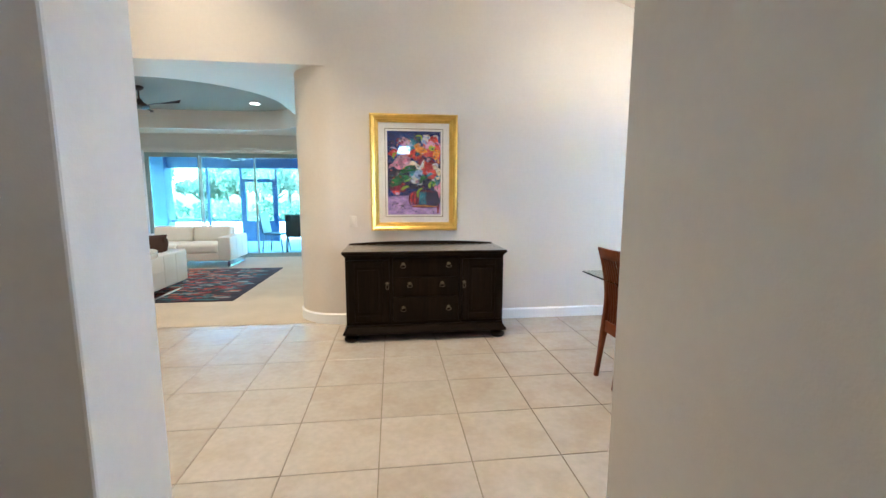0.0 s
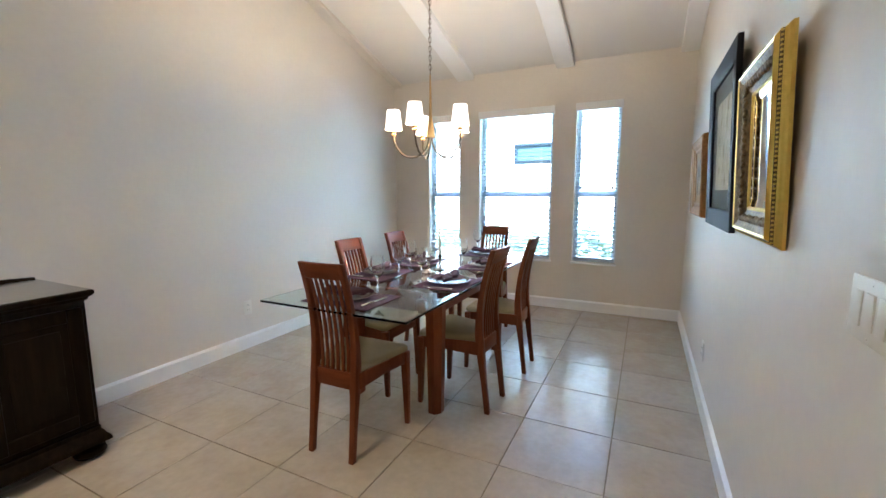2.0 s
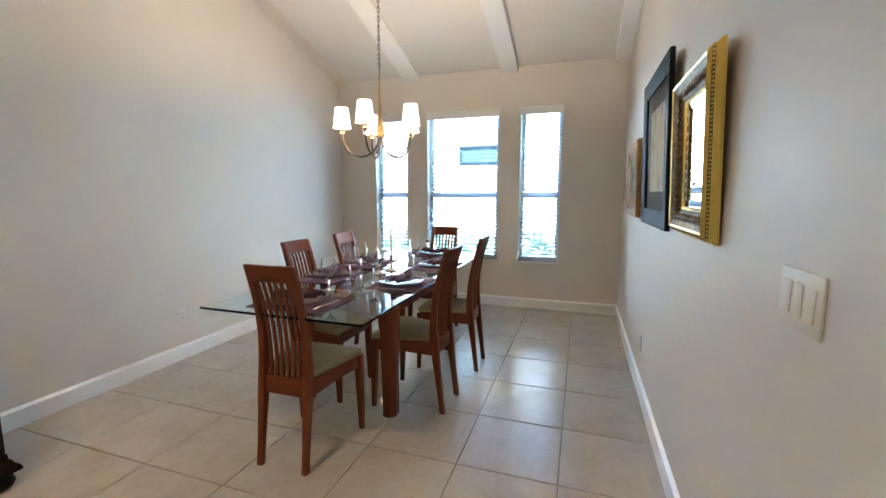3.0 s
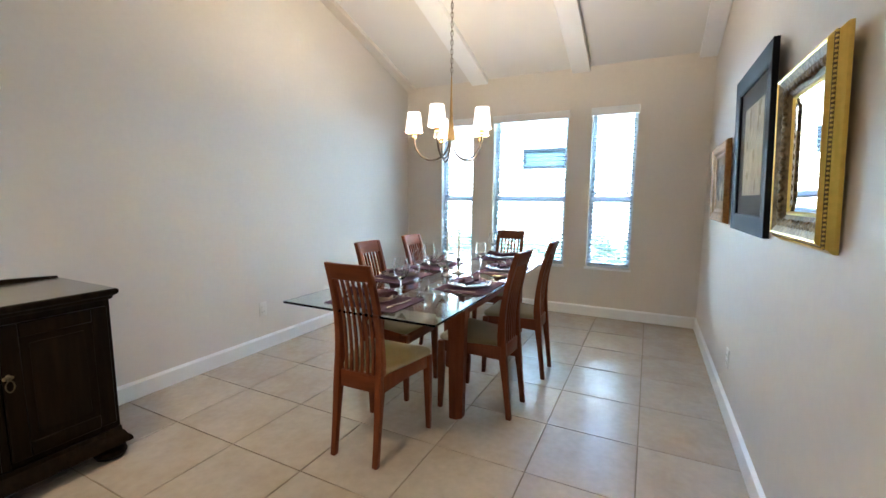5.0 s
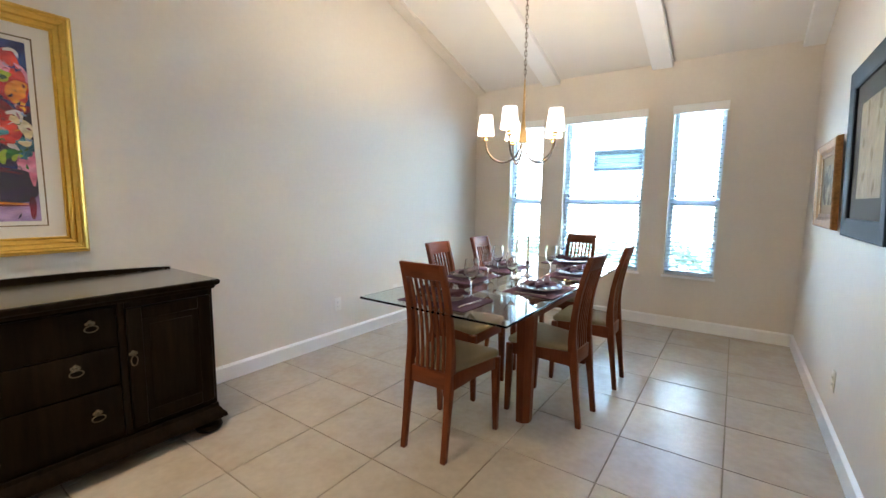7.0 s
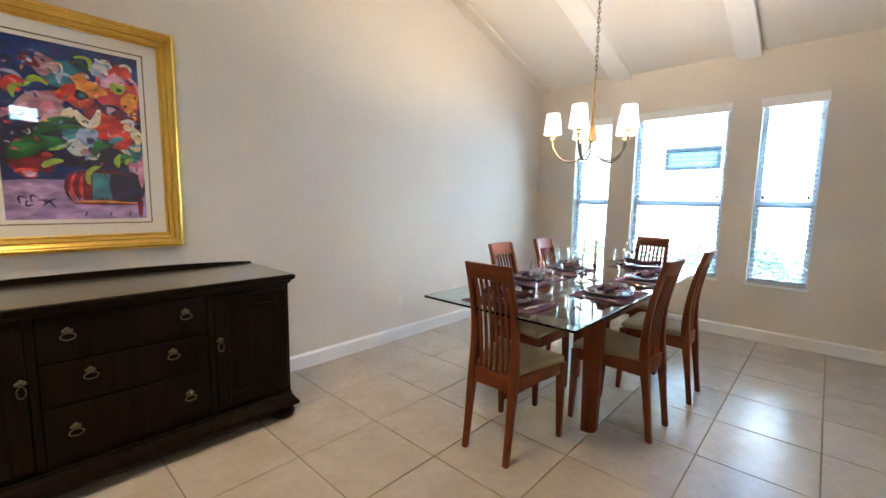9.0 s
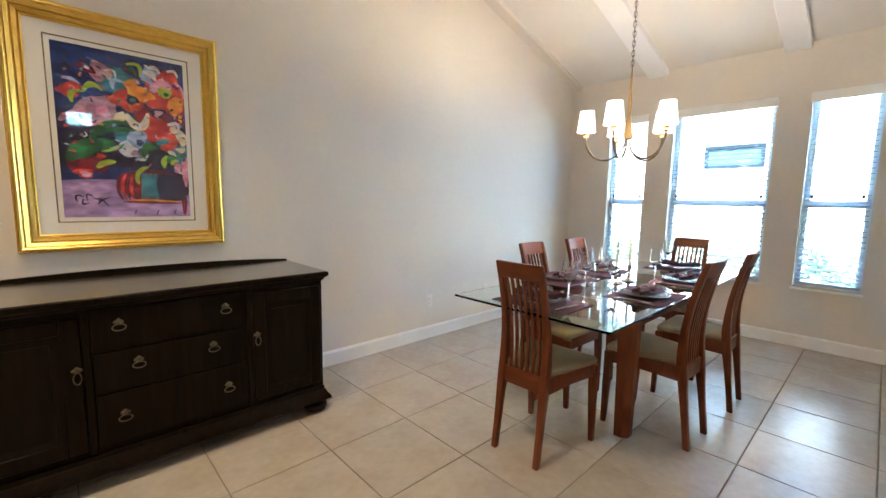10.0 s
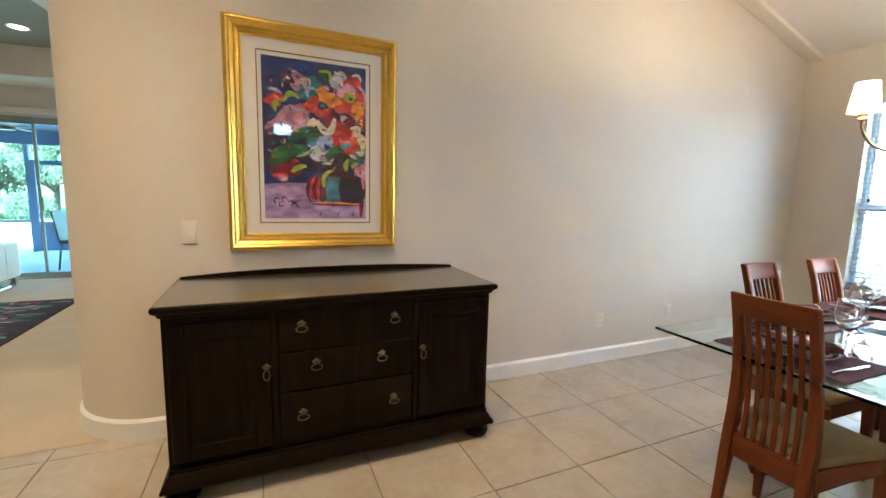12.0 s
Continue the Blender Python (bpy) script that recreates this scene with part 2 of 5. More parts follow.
def tube(bm, path, radius, seg=8, closed=False):
    """A round rod along a path of points; radius may be a list."""
    pts = [Vector(p) for p in path]
    n = len(pts)
    rings = []
    up = Vector((0, 0, 1))
    for i, p in enumerate(pts):
        if closed:
            d = (pts[(i + 1) % n] - pts[i - 1]).normalized()
        else:
            d = (pts[min(i + 1, n - 1)] - pts[max(i - 1, 0)]).normalized()
        side = d.cross(up)
        if side.length < 0.05:
            side = d.cross(Vector((1, 0, 0)))
        side.normalize()
        nor = side.cross(d)
        r = radius[i] if isinstance(radius, (list, tuple)) else radius
        rings.append([bm.verts.new(p + (side * math.cos(a) + nor * math.sin(a)) * r) for a in (2 * math.pi * k / seg for k in range(seg))])
    pairs = list(zip(rings, rings[1:])) + ([(rings[-1], rings[0])] if closed else [])
    for a, b in pairs:
        for k in range(seg):
            j = (k + 1) % seg
            bm.faces.new((a[k], a[j], b[j], b[k]))
    if not closed:
        bm.faces.new(rings[0][::-1])
        bm.faces.new(rings[-1])
    return bm


def ribbon(bm, rails, bevel=0.0):
    """A bar with a rectangular section: rails is a list of four-corner sections in order."""
    rings = [[bm.verts.new(c) for c in sec] for sec in rails]
    for a, b in zip(rings, rings[1:]):
        for k in range(4):
            j = (k + 1) % 4
            bm.faces.new((a[k], a[j], b[j], b[k]))
    bm.faces.new(rings[0][::-1])
    bm.faces.new(rings[-1])
    if bevel:
        bmesh.ops.recalc_face_normals(bm, faces=bm.faces)
        es = [e for e in bm.edges if len(e.link_faces) == 2 and e.calc_face_angle() > 0.9]
        bmesh.ops.bevel(bm, geom=es, offset=bevel, segments=2, profile=0.5, affect="EDGES")
    return bm


def frame_ring(bm, w, h, profile):
    """A mitred picture frame round an opening, in the xz plane, front towards -y. profile: (distance out from the opening, forward) points."""
    rings = []
    for o, f in profile:
        rings.append([bm.verts.new((sx * (w / 2 + o), -f, sz * (h / 2 + o))) for sx, sz in ((-1, -1), (1, -1), (1, 1), (-1, 1))])
    for a, b in zip(rings, rings[1:] + rings[:1]):
        for k in range(4):
            j = (k + 1) % 4
            bm.faces.new((a[k], a[j], b[j], b[k]))
    return bm

# ---- the large structure ----
NORTH, SOUTH, EAST = 4.735, 1.385, 4.83      # faces of the dining room's walls
HEAD = 2.605                                # underside of the header and the living room's soffit
SLIDE = 9.75                                # inner face of the far wall
WEST = -6.3
RISE = 0.300                                # slope of the vault


def vault(x):
    return 2.665 + RISE * (EAST - max(x, -1.2)) - (RISE * max(0.0, -1.2 - x))


bm = boxed(WEST - 0.3, EAST + 0.2, -1.2, 5.0, -0.12, -0.006)
floor = structure("floor", bm, GROUT, "cream ceramic floor tiles with brown grout joints")
bm = boxed(WEST, -0.50, 4.80, SLIDE, -0.02, 0.006)
structure("carpet", bm, CARPET, "beige wall-to-wall carpet in the living room")
structure("carpet_base", boxed(WEST - 0.3, 0.4, 5.0, SLIDE + 0.15, -0.12, -0.02), GROUT)
# carpet's rolled edge against the tile
bm = tube(bmesh.new(), [(WEST, 4.80, -0.002), (-0.52, 4.80, -0.002)], 0.011, 8)
structure("trim", bm, CARPET, "rolled carpet edge beside the tile floor", True)

# north wall with a rounded end
RX, RY, RR = -0.50, NORTH + 0.43, 0.43
arc = [(RX - RR * math.sin(a), RY - RR * math.cos(a)) for a in (math.pi / 2 * i / 20 for i in range(21))]
outline = arc + [(RX - RR, 5.6), (RX - RR + 0.16, 5.6), (RX - RR + 0.16, NORTH + 0.17), (EAST + 0.15, NORTH + 0.17), (EAST + 0.15, NORTH)]
bm = prism(bmesh.new(), outline[::-1], 0, HEAD)
structure("wall_north", bm, WALL, "cream painted wall with a rounded end", True)
bm = bmesh.new()
pts = [(WEST, HEAD), (EAST + 0.15, HEAD), (EAST + 0.15, vault(EAST) + 0.3), (-1.2, vault(-1.2) + 0.3), (WEST, vault(WEST) + 0.3)]
prism(bm, pts, 0, 0.17)
bmesh.ops.transform(bm, verts=bm.verts, matrix=Matrix.Translation((0, NORTH + 0.17, 0)) @ Matrix.Rotation(math.pi / 2, 4, "X"))
structure("wall_north_upper", bm, WALL)
structure("wall_living_east", boxed(-0.93, -0.77, 5.6, SLIDE, 0, 3.1), WALL)

# south wall of the dining room and the hall's right wall
structure("wall_south", boxed(0.735, EAST + 0.15, SOUTH - 0.13, SOUTH, 0, 4.6), WALL, "cream painted wall")
structure("wall_hall_east", boxed(0.662, 0.735, -1.2, SOUTH + 0.003, 0, 4.6, 0.006), WALL, "cream painted wall end at the hall")
# stub on the other side of the hall
structure("wall_stub", boxed(WEST, -0.667, 1.45, 1.78, 0, 4.6, 0.008), WALL, "cream painted wall end with square corners")
structure("wall_hall_west", boxed(-1.9, -1.75, -1.2, 1.45, 0, 4.6), WALL)
# entry wall with a small transom window high up
bm = bmesh.new()
TRX0, TRX1, TRZ0, TRZ1 = 0.21, 0.53, 2.31, 2.53
box(bm, -1.9, TRX0, -1.2, -1.0, 0, 4.6)
box(bm, TRX1, 0.735, -1.2, -1.0, 0, 4.6)
box(bm, TRX0, TRX1, -1.2, -1.0, 0, TRZ0)
box(bm, TRX0, TRX1, -1.2, -1.0, TRZ1, 4.6)
structure("wall_entry", bm, WALL)
structure("wall_west", boxed(WEST - 0.15, WEST, 1.43, SLIDE + 0.15, 0, 4.6), WALL)

# east wall with three windows
WINDOWS = [(3.82, 4.24), (2.705, 3.557), (2.02, 2.46)]
SILL, TOP = 0.547, 2.232
bm = bmesh.new()
ys = [SOUTH - 0.13] + [v for w in reversed(WINDOWS) for v in w] + [NORTH + 0.17]
for k in range(0, len(ys), 2):
    box(bm, EAST, EAST + 0.18, ys[k], ys[k + 1], 0, 3.0)
for y0, y1 in WINDOWS:
    box(bm, EAST, EAST + 0.18, y0, y1, 0, SILL)
    box(bm, EAST, EAST + 0.18, y0, y1, TOP, 3.0)
bmesh.ops.remove_doubles(bm, verts=bm.verts, dist=1e-5)
structure("wall_east", bm, WALL, "cream painted wall with three tall windows")

# vaulted ceiling with boxed beams
bm = bmesh.new()
for a, b in ((EAST + 0.15, -1.2), (-1.2, WEST - 0.1)):
    v = [bm.verts.new((x, y, vault(x) + h)) for h in (0, 0.14) for x, y in ((a, -1.25), (b, -1.25), (b, NORTH + 0.17), (a, NORTH + 0.17))]
    for f in ((0, 1, 2, 3), (7, 6, 5, 4), (0, 4, 5, 1), (2, 6, 7, 3), (1, 5, 6, 2), (0, 3, 7, 4)):
        bm.faces.new([v[i] for i in f])
structure("ceiling", bm, CEIL, "white textured vaulted ceiling")


def beam(y0, y1, drop, mat):
    bm = bmesh.new()
    a, b = EAST, -1.2
    v = [bm.verts.new((x, y, vault(x) + h)) for h in (-drop, 0.01) for x, y in ((a, y0), (b, y0), (b, y1), (a, y1))]
    for f in ((0, 1, 2, 3), (7, 6, 5, 4), (0, 4, 5, 1), (2, 6, 7, 3), (1, 5, 6, 2), (0, 3, 7, 4)):
        bm.faces.new([v[i] for i in f])
    bmesh.ops.bevel(bm, geom=list(bm.edges), offset=0.006, segments=1, affect="EDGES")
    structure("beam", bm, mat, "white boxed ceiling beam")


for y0, y1 in ((3.64, 3.845), (2.505, 2.69), (SOUTH, 1.53)):
    beam(y0, y1, 0.055, WHITE)
beam(NORTH - 0.12, NORTH, 0.04, WALL)

# living room ceiling: soffit round a raised tray
TX0, TX1, TY0, TY1, TR, TZ = -5.9, -1.42, 5.36, 9.05, 1.25, 2.95
tray = []
for cx, cy, a0 in ((TX1 - TR, TY0 + TR, -90), (TX1 - TR, TY1 - TR, 0), (TX0 + TR, TY1 - TR, 90), (TX0 + TR, TY0 + TR, 180)):
    for k in range(9):
        a = radians(a0 + 90 * k / 8)
        tray.append((cx + TR * math.cos(a), cy + TR * math.sin(a)))
bm = bmesh.new()
inner = [bm.verts.new((x, y, HEAD)) for x, y in tray]
inner_up = [bm.verts.new((x, y, TZ)) for x, y in tray]
n = len(tray)
for i in range(n):
    j = (i + 1) % n
    bm.faces.new((inner[i], inner[j], inner_up[j], inner_up[i]))
outer = [bm.verts.new(c) for c in ((-0.77, NORTH + 0.17, HEAD), (-0.77, SLIDE, HEAD), (WEST, SLIDE, HEAD), (WEST, NORTH + 0.17, HEAD))]
for q in range(4):
    run = [inner[(q * 9 + k) % n] for k in range(9)]
    bm.faces.new([outer[q]] + run[::-1])
    bm.faces.new([outer[q], outer[(q + 1) % 4], inner[(q * 9 + 9) % n], run[-1]])
structure("ceiling_living", bm, WALL, "white tray ceiling over the living room")
# face of the tray, a darker grey than the soffit round it
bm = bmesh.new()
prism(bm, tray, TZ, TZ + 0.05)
structure("ceiling_tray", bm, material("tray_grey", (0.33, 0.34, 0.29), 0.8, stain=0.02, stain_scale=1.0, bump=0.2, bump_scale=120), "grey tray ceiling, darker than the soffit")
structure("ceiling_roof", boxed(WEST - 0.2, 0.2, NORTH + 0.17, SLIDE + 0.15, 3.05, 3.2), CEIL)

# far wall with the wide sliding door
SX0, SX1, SZ = -4.98, -1.60, 2.22
bm = bmesh.new()
box(bm, WEST, SX0, SLIDE, SLIDE + 0.16, 0, 3.05)
box(bm, SX1, -0.77, SLIDE, SLIDE + 0.16, 0, 3.05)
box(bm, SX0, SX1, SLIDE, SLIDE + 0.16, SZ, 3.05)
structure("wall_living_north", bm, WALL, "cream painted wall round the sliding door")

# baseboards
BB = 0.115


def baseboard(pts, side=1):
    bm = bmesh.new()
    prof = [(0, 0), (0.016, 0), (0.016, BB - 0.016), (0.004, BB - 0.004), (0, BB)]
    rings = []
    for i, p in enumerate(pts):
        p = Vector((*p, 0))
        a = Vector((*pts[max(i - 1, 0)], 0))
        b = Vector((*pts[min(i + 1, len(pts) - 1)], 0))
        d = (b - a).normalized()
        nrm = Vector((-d.y, d.x, 0)) * side
        rings.append([bm.verts.new(p + nrm * o + Vector((0, 0, z))) for o, z in prof])
    for a, b in zip(rings, rings[1:]):
        for k in range(5):
            j = (k + 1) % 5
            bm.faces.new((a[k], a[j], b[j], b[k]))
    bm.faces.new(rings[0])
    bm.faces.new(rings[-1])
    return structure("baseboard", bm, WHITE, "white painted baseboard", True)


baseboard([(EAST - 0.016, NORTH), (RX, NORTH)])
baseboard([(x, y) for x, y in arc] + [(RX - RR, 5.6), (RX - RR, SLIDE)])
baseboard([(EAST, SOUTH), (EAST, NORTH)])
baseboard([(0.735, SOUTH), (EAST - 0.016, SOUTH)])
baseboard([(0.662, -1.0), (0.662, SOUTH + 0.003)])
baseboard([(-0.667, 1.78), (-0.667, 1.45)])
baseboard([(WEST, 1.78), (-0.651, 1.78)])
baseboard([(SX0 - 0.1, SLIDE), (WEST, SLIDE)])

# ---- windows of the dining room ----
def blind_window(number, y0, y1):
    root = new("window_%d" % number)
    tagged(root, "white single-hung window with an open slatted blind", "window", "dining room windows", "structure")
    root.matrix_basis = pose(EAST, (y0 + y1) / 2, SILL)
    w, h = y1 - y0, TOP - SILL
    gx = 0.11
    bm = bmesh.new()
    f = 0.026
    for a, b, c, d in ((-w / 2, -w / 2 + f, 0, h), (w / 2 - f, w / 2, 0, h), (-w / 2 + f, w / 2 - f, 0, f), (-w / 2 + f, w / 2 - f, h - f, h)):
        box(bm, gx - 0.02, gx + 0.05, a, b, c, d)
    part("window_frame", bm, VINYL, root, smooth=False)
    mid = 0.735
    part("meeting_rail", boxed(gx - 0.035, gx + 0.03, -w / 2 + f, w / 2 - f, mid - 0.015, mid + 0.015, 0.004), VINYL, root, smooth=False)
    for nm, a, b, x in (("lower_sash", f, mid - 0.015, gx - 0.022), ("upper_sash", mid + 0.015, h - f, gx + 0.012)):
        bm = bmesh.new()
        s = 0.016
        for c0, c1, d0, d1 in ((-w / 2 + f, -w / 2 + f + s, a, b), (w / 2 - f - s, w / 2 - f, a, b), (-w / 2 + f + s, w / 2 - f - s, a, a + s), (-w / 2 + f + s, w / 2 - f - s, b - s, b)):
            box(bm, x - 0.012, x + 0.012, c0, c1, d0, d1)
        sash = part(nm, bm, VINYL, root, smooth=False)
        p = part("pane", boxed(x - 0.002, x + 0.002, -w / 2 + f + s - 0.004, w / 2 - f - s + 0.004, a + s - 0.004, b - s + 0.004), GLASS_WINDOW, sash, smooth=False)
        p.visible_shadow = False
    for s in (-1, 1):
        part("sash_latch", boxed(gx - 0.05, gx - 0.036, s * (w / 2 - 0.06) - 0.012, s * (w / 2 - 0.06) + 0.012, mid + 0.05, mid + 0.09, 0.003), BLACK_STEEL, root, smooth=False)
    part("window_sill", boxed(-0.035, 0.085, -w / 2 - 0.015, w / 2 + 0.015, -0.022, 0.0, 0.005), WHITE, root, smooth=False)
    blind = thing("window_blind", (EAST + 0.045, (y0 + y1) / 2, SILL), 0, "white horizontal slat blind lowered and open", "blind", "dining room blinds")
    part("valance", boxed(-0.072, -0.049, -w / 2 - 0.012, w / 2 + 0.012, h - 0.078, h + 0.004, 0.004), WHITE, blind, smooth=False)
    part("head_rail", boxed(-0.03, 0.03, -w / 2 + 0.004, w / 2 - 0.004, h - 0.05, h - 0.004, 0.004), WHITE, blind, smooth=False)
    bm = bmesh.new()
    hw = w / 2 - 0.012
    cols = []
    for k in range(5):
        x = -0.024 + 0.012 * k
        cols.append([bm.verts.new((x, y, z + 0.0035 * (1 - (x / 0.024) ** 2))) for y in (-hw, hw) for z in (0, 0.0022)])
    for a, b in zip(cols, cols[1:]):
        bm.faces.new((a[0], b[0], b[2], a[2]))
        bm.faces.new((a[1], a[3], b[3], b[1]))
        bm.faces.new((a[0], a[1], b[1], b[0]))
        bm.faces.new((a[2], b[2], b[3], a[3]))
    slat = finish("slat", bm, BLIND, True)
    z = 0.075
    while z < h - 0.09:
        o = new("slat", slat)
        o.parent = blind
        o.matrix_basis = pose(0, 0, z, 0, -8, 0)
        z += 0.0435
    for z in (0.026, 0.033, 0.040):
        o = new("slat", slat)
        o.parent = blind
        o.matrix_basis = pose(0, 0, z)
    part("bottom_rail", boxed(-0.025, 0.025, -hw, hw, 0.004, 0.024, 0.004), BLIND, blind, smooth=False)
    for s in (-1, 1):
        part("ladder_cord", tube(bmesh.new(), [(-0.026, s * hw * 0.72, 0.03), (-0.026, s * hw * 0.72, h - 0.08)], 0.0012, 5), BLIND, blind)
    part("tilt_wand", tube(bmesh.new(), [(-0.034, hw * 0.86, h - 0.08), (-0.036, hw * 0.86, h - 0.75)], 0.0035, 6), BLIND, blind)


for k, (a, b) in enumerate(WINDOWS):
    blind_window(k + 1, a, b)


# ---- sideboard ----
def sideboard():
    W, D, H = 1.467, 0.604, 0.845
    s = thing("sideboard", (0.384, 4.428, 0), 0, "dark espresso wooden sideboard with drawers, doors and bun feet", "sideboard")
    y0, y1 = -D / 2 + 0.02, D / 2 - 0.014
    # body slightly splayed, on a moulded plinth
    part("body", boxed(-W / 2, W / 2, y0 + 0.012, y1, 0.155, H - 0.035, 0.004), ESPRESSO, s)
    bm = bmesh.new()
    prof = [(0.0, 0.155), (0.0, 0.135), (0.008, 0.128), (0.014, 0.112), (0.026, 0.100), (0.031, 0.086), (0.031, 0.076), (0.0, 0.076)]
    rings = []
    for o, z in prof:
        rings.append([bm.verts.new(c) for c in ((-W / 2 - o, y0 - o, z), (W / 2 + o, y0 - o, z), (W / 2 + o, y1, z), (-W / 2 - o, y1, z))])
    for a, b in zip(rings, rings[1:]):
        for k in range(4):
            j = (k + 1) % 4
            bm.faces.new((a[k], a[j], b[j], b[k]))
    bm.faces.new(rings[0])
    bm.faces.new(rings[-1])
    part("plinth", bm, ESPRESSO, s)
    bm = bmesh.new()
    prof = [(0.0, H - 0.05), (0.006, H - 0.045), (0.009, H - 0.034), (0.021, H - 0.026), (0.026, H - 0.018), (0.026, H - 0.004), (0.021, H)]
    rings = []
    for o, z in prof:
        rings.append([bm.verts.new(c) for c in ((-W / 2 - o, y0 - o, z), (W / 2 + o, y0 - o, z), (W / 2 + o, y1, z), (-W / 2 - o, y1, z))])
    for a, b in zip(rings, rings[1:]):
        for k in range(4):
            j = (k + 1) % 4
            bm.faces.new((a[k], a[j], b[j], b[k]))
    bm.faces.new(rings[0])
    bm.faces.new(rings[-1])
    part("top", bm, ESPRESSO, s)
    part("top_panel", boxed(-W / 2 - 0.019, W / 2 + 0.019, y0 - 0.019, y1 - 0.002, H - 0.004, H + 0.002, 0.001, seg=1), ESPRESSO_TOP_SHEEN, s, "polished dark wooden top panel with wall sheen in its colour")
    # low arched gallery along the back
    bm = bmesh.new()
    n = 28
    lo, hi = [], []
    for i in range(n + 1):
        x = (W + 0.03) * (i / n - 0.5)
        u = abs(x) / (W / 2 + 0.015)
        z = 0.008 + 0.024 * (1 - u ** 2.4)
        lo.append((x, H + 0.002))
        hi.append((x, H + 0.002 + z))
    rows = [[bm.verts.new((x, y, z)) for x, z in r] for y in (y1 - 0.025, y1 - 0.003) for r in (lo, hi)]
    for a, b in ((0, 1), (3, 2), (1, 3), (2, 0)):
        for i in range(n):
            bm.faces.new((rows[a][i], rows[a][i + 1], rows[b][i + 1], rows[b][i]))
    for i in (0, n):
        bm.faces.new([rows[k][i] for k in (0, 1, 3, 2)])
    part("back_gallery", bm, ESPRESSO, s)
    for sx in (-1, 1):
        for sy in (-1, 1):
            prof = [(0, 0), (0.040, 0), (0.060, 0.009), (0.068, 0.026), (0.063, 0.044), (0.042, 0.055), (0.036, 0.064), (0.040, 0.078), (0, 0.078)]
            part("bun_foot", lathe(bmesh.new(), prof, 20, (sx * (W / 2 - 0.040), -D / 2 + 0.060 if sy < 0 else D / 2 - 0.075, 0)), ESPRESSO, s)
    face = y0 + 0.012

    def pull(parent, x, z, upright):
        p = part("handle", lathe(bmesh.new(), [(0, 0), (0.009, 0), (0.008, 0.005), (0.005, 0.010), (0.005, 0.013), (0.006, 0.016), (0, 0.018)], 12), PEWTER, parent, "aged brass ring pull")
        p.matrix_basis = pose(x, face - (0.015 if upright else 0.0095), z, 90)
        bm = bmesh.new()
        rw, rh = (0.013, 0.024) if upright else (0.024, 0.014)
        tube(bm, [(rw * math.cos(a), -rh - 0.004 + rh * math.sin(a), 0.014) for a in (2 * math.pi * k / 20 for k in range(20))], 0.0026, 6, closed=True)
        part("ring", bm, PEWTER, p)
        bm = bmesh.new()
        for px, py in ((0, 0.011), (-0.010, 0.003), (0.010, 0.003)):
            lathe(bm, [(0, 0.001), (0.009, 0.002), (0.007, 0.004), (0, 0.005)], 10, (px, py, 0))
        part("back_plate", bm, PEWTER, p)

    # three drawers in the middle
    for z0, z1, hx in ((0.602, 0.785, 0.211), (0.418, 0.598, 0.150), (0.19, 0.414, 0.211)):
        d = part("drawer", boxed(-0.305, 0.305, face - 0.010, face + 0.004, z0, z1, 0.005), ESPRESSO, s)
        zc = {0.602: 0.722, 0.418: 0.540, 0.19: 0.313}[z0]
        for sx in (-1, 1):
            pull(d, sx * hx, zc, False)
    # rails and turned corner posts between drawers and doors
    for sx in (-1, 1):
        part("post", boxed(sx * 0.323 - 0.014, sx * 0.323 + 0.014, face - 0.012, face + 0.004, 0.16, 0.80, 0.005), ESPRESSO, s)
        dx0, dx1 = (0.341, 0.715) if sx > 0 else (-0.715, -0.341)
        bm = bmesh.new()
        st = 0.062
        za, zb = 0.185, 0.765
        for a, b, c, e in ((dx0, dx0 + st, za, zb), (dx1 - st, dx1, za, zb), (dx0 + st, dx1 - st, za, za + st), (dx0 + st, dx1 - st, zb - st, zb)):
            box(bm, a, b, face - 0.016, face + 0.004, c, e, 0.004, 1)
        box(bm, dx0 + st - 0.002, dx1 - st + 0.002, face - 0.010, face + 0.003, za + st - 0.002, zb - st + 0.002)
        box(bm, dx0 + st + 0.03, dx1 - st - 0.03, face - 0.014, face + 0.002, za + st + 0.03, zb - st - 0.03, 0.004, 2)
        door = part("door", bm, ESPRESSO, s)
        pull(door, sx * 0.357, 0.545, True)


sideboard()


# ---- chairs and table ----
def chair_stile(x):
    """Sideways place of the back's line at height x."""
    z = x
    if z < 0.45:
        return 0.055 * (z / 0.45)
    u = (z - 0.45) / 0.55
    return 0.055 + 0.018 * math.sin(u * math.pi) - 0.085 * u ** 1.5


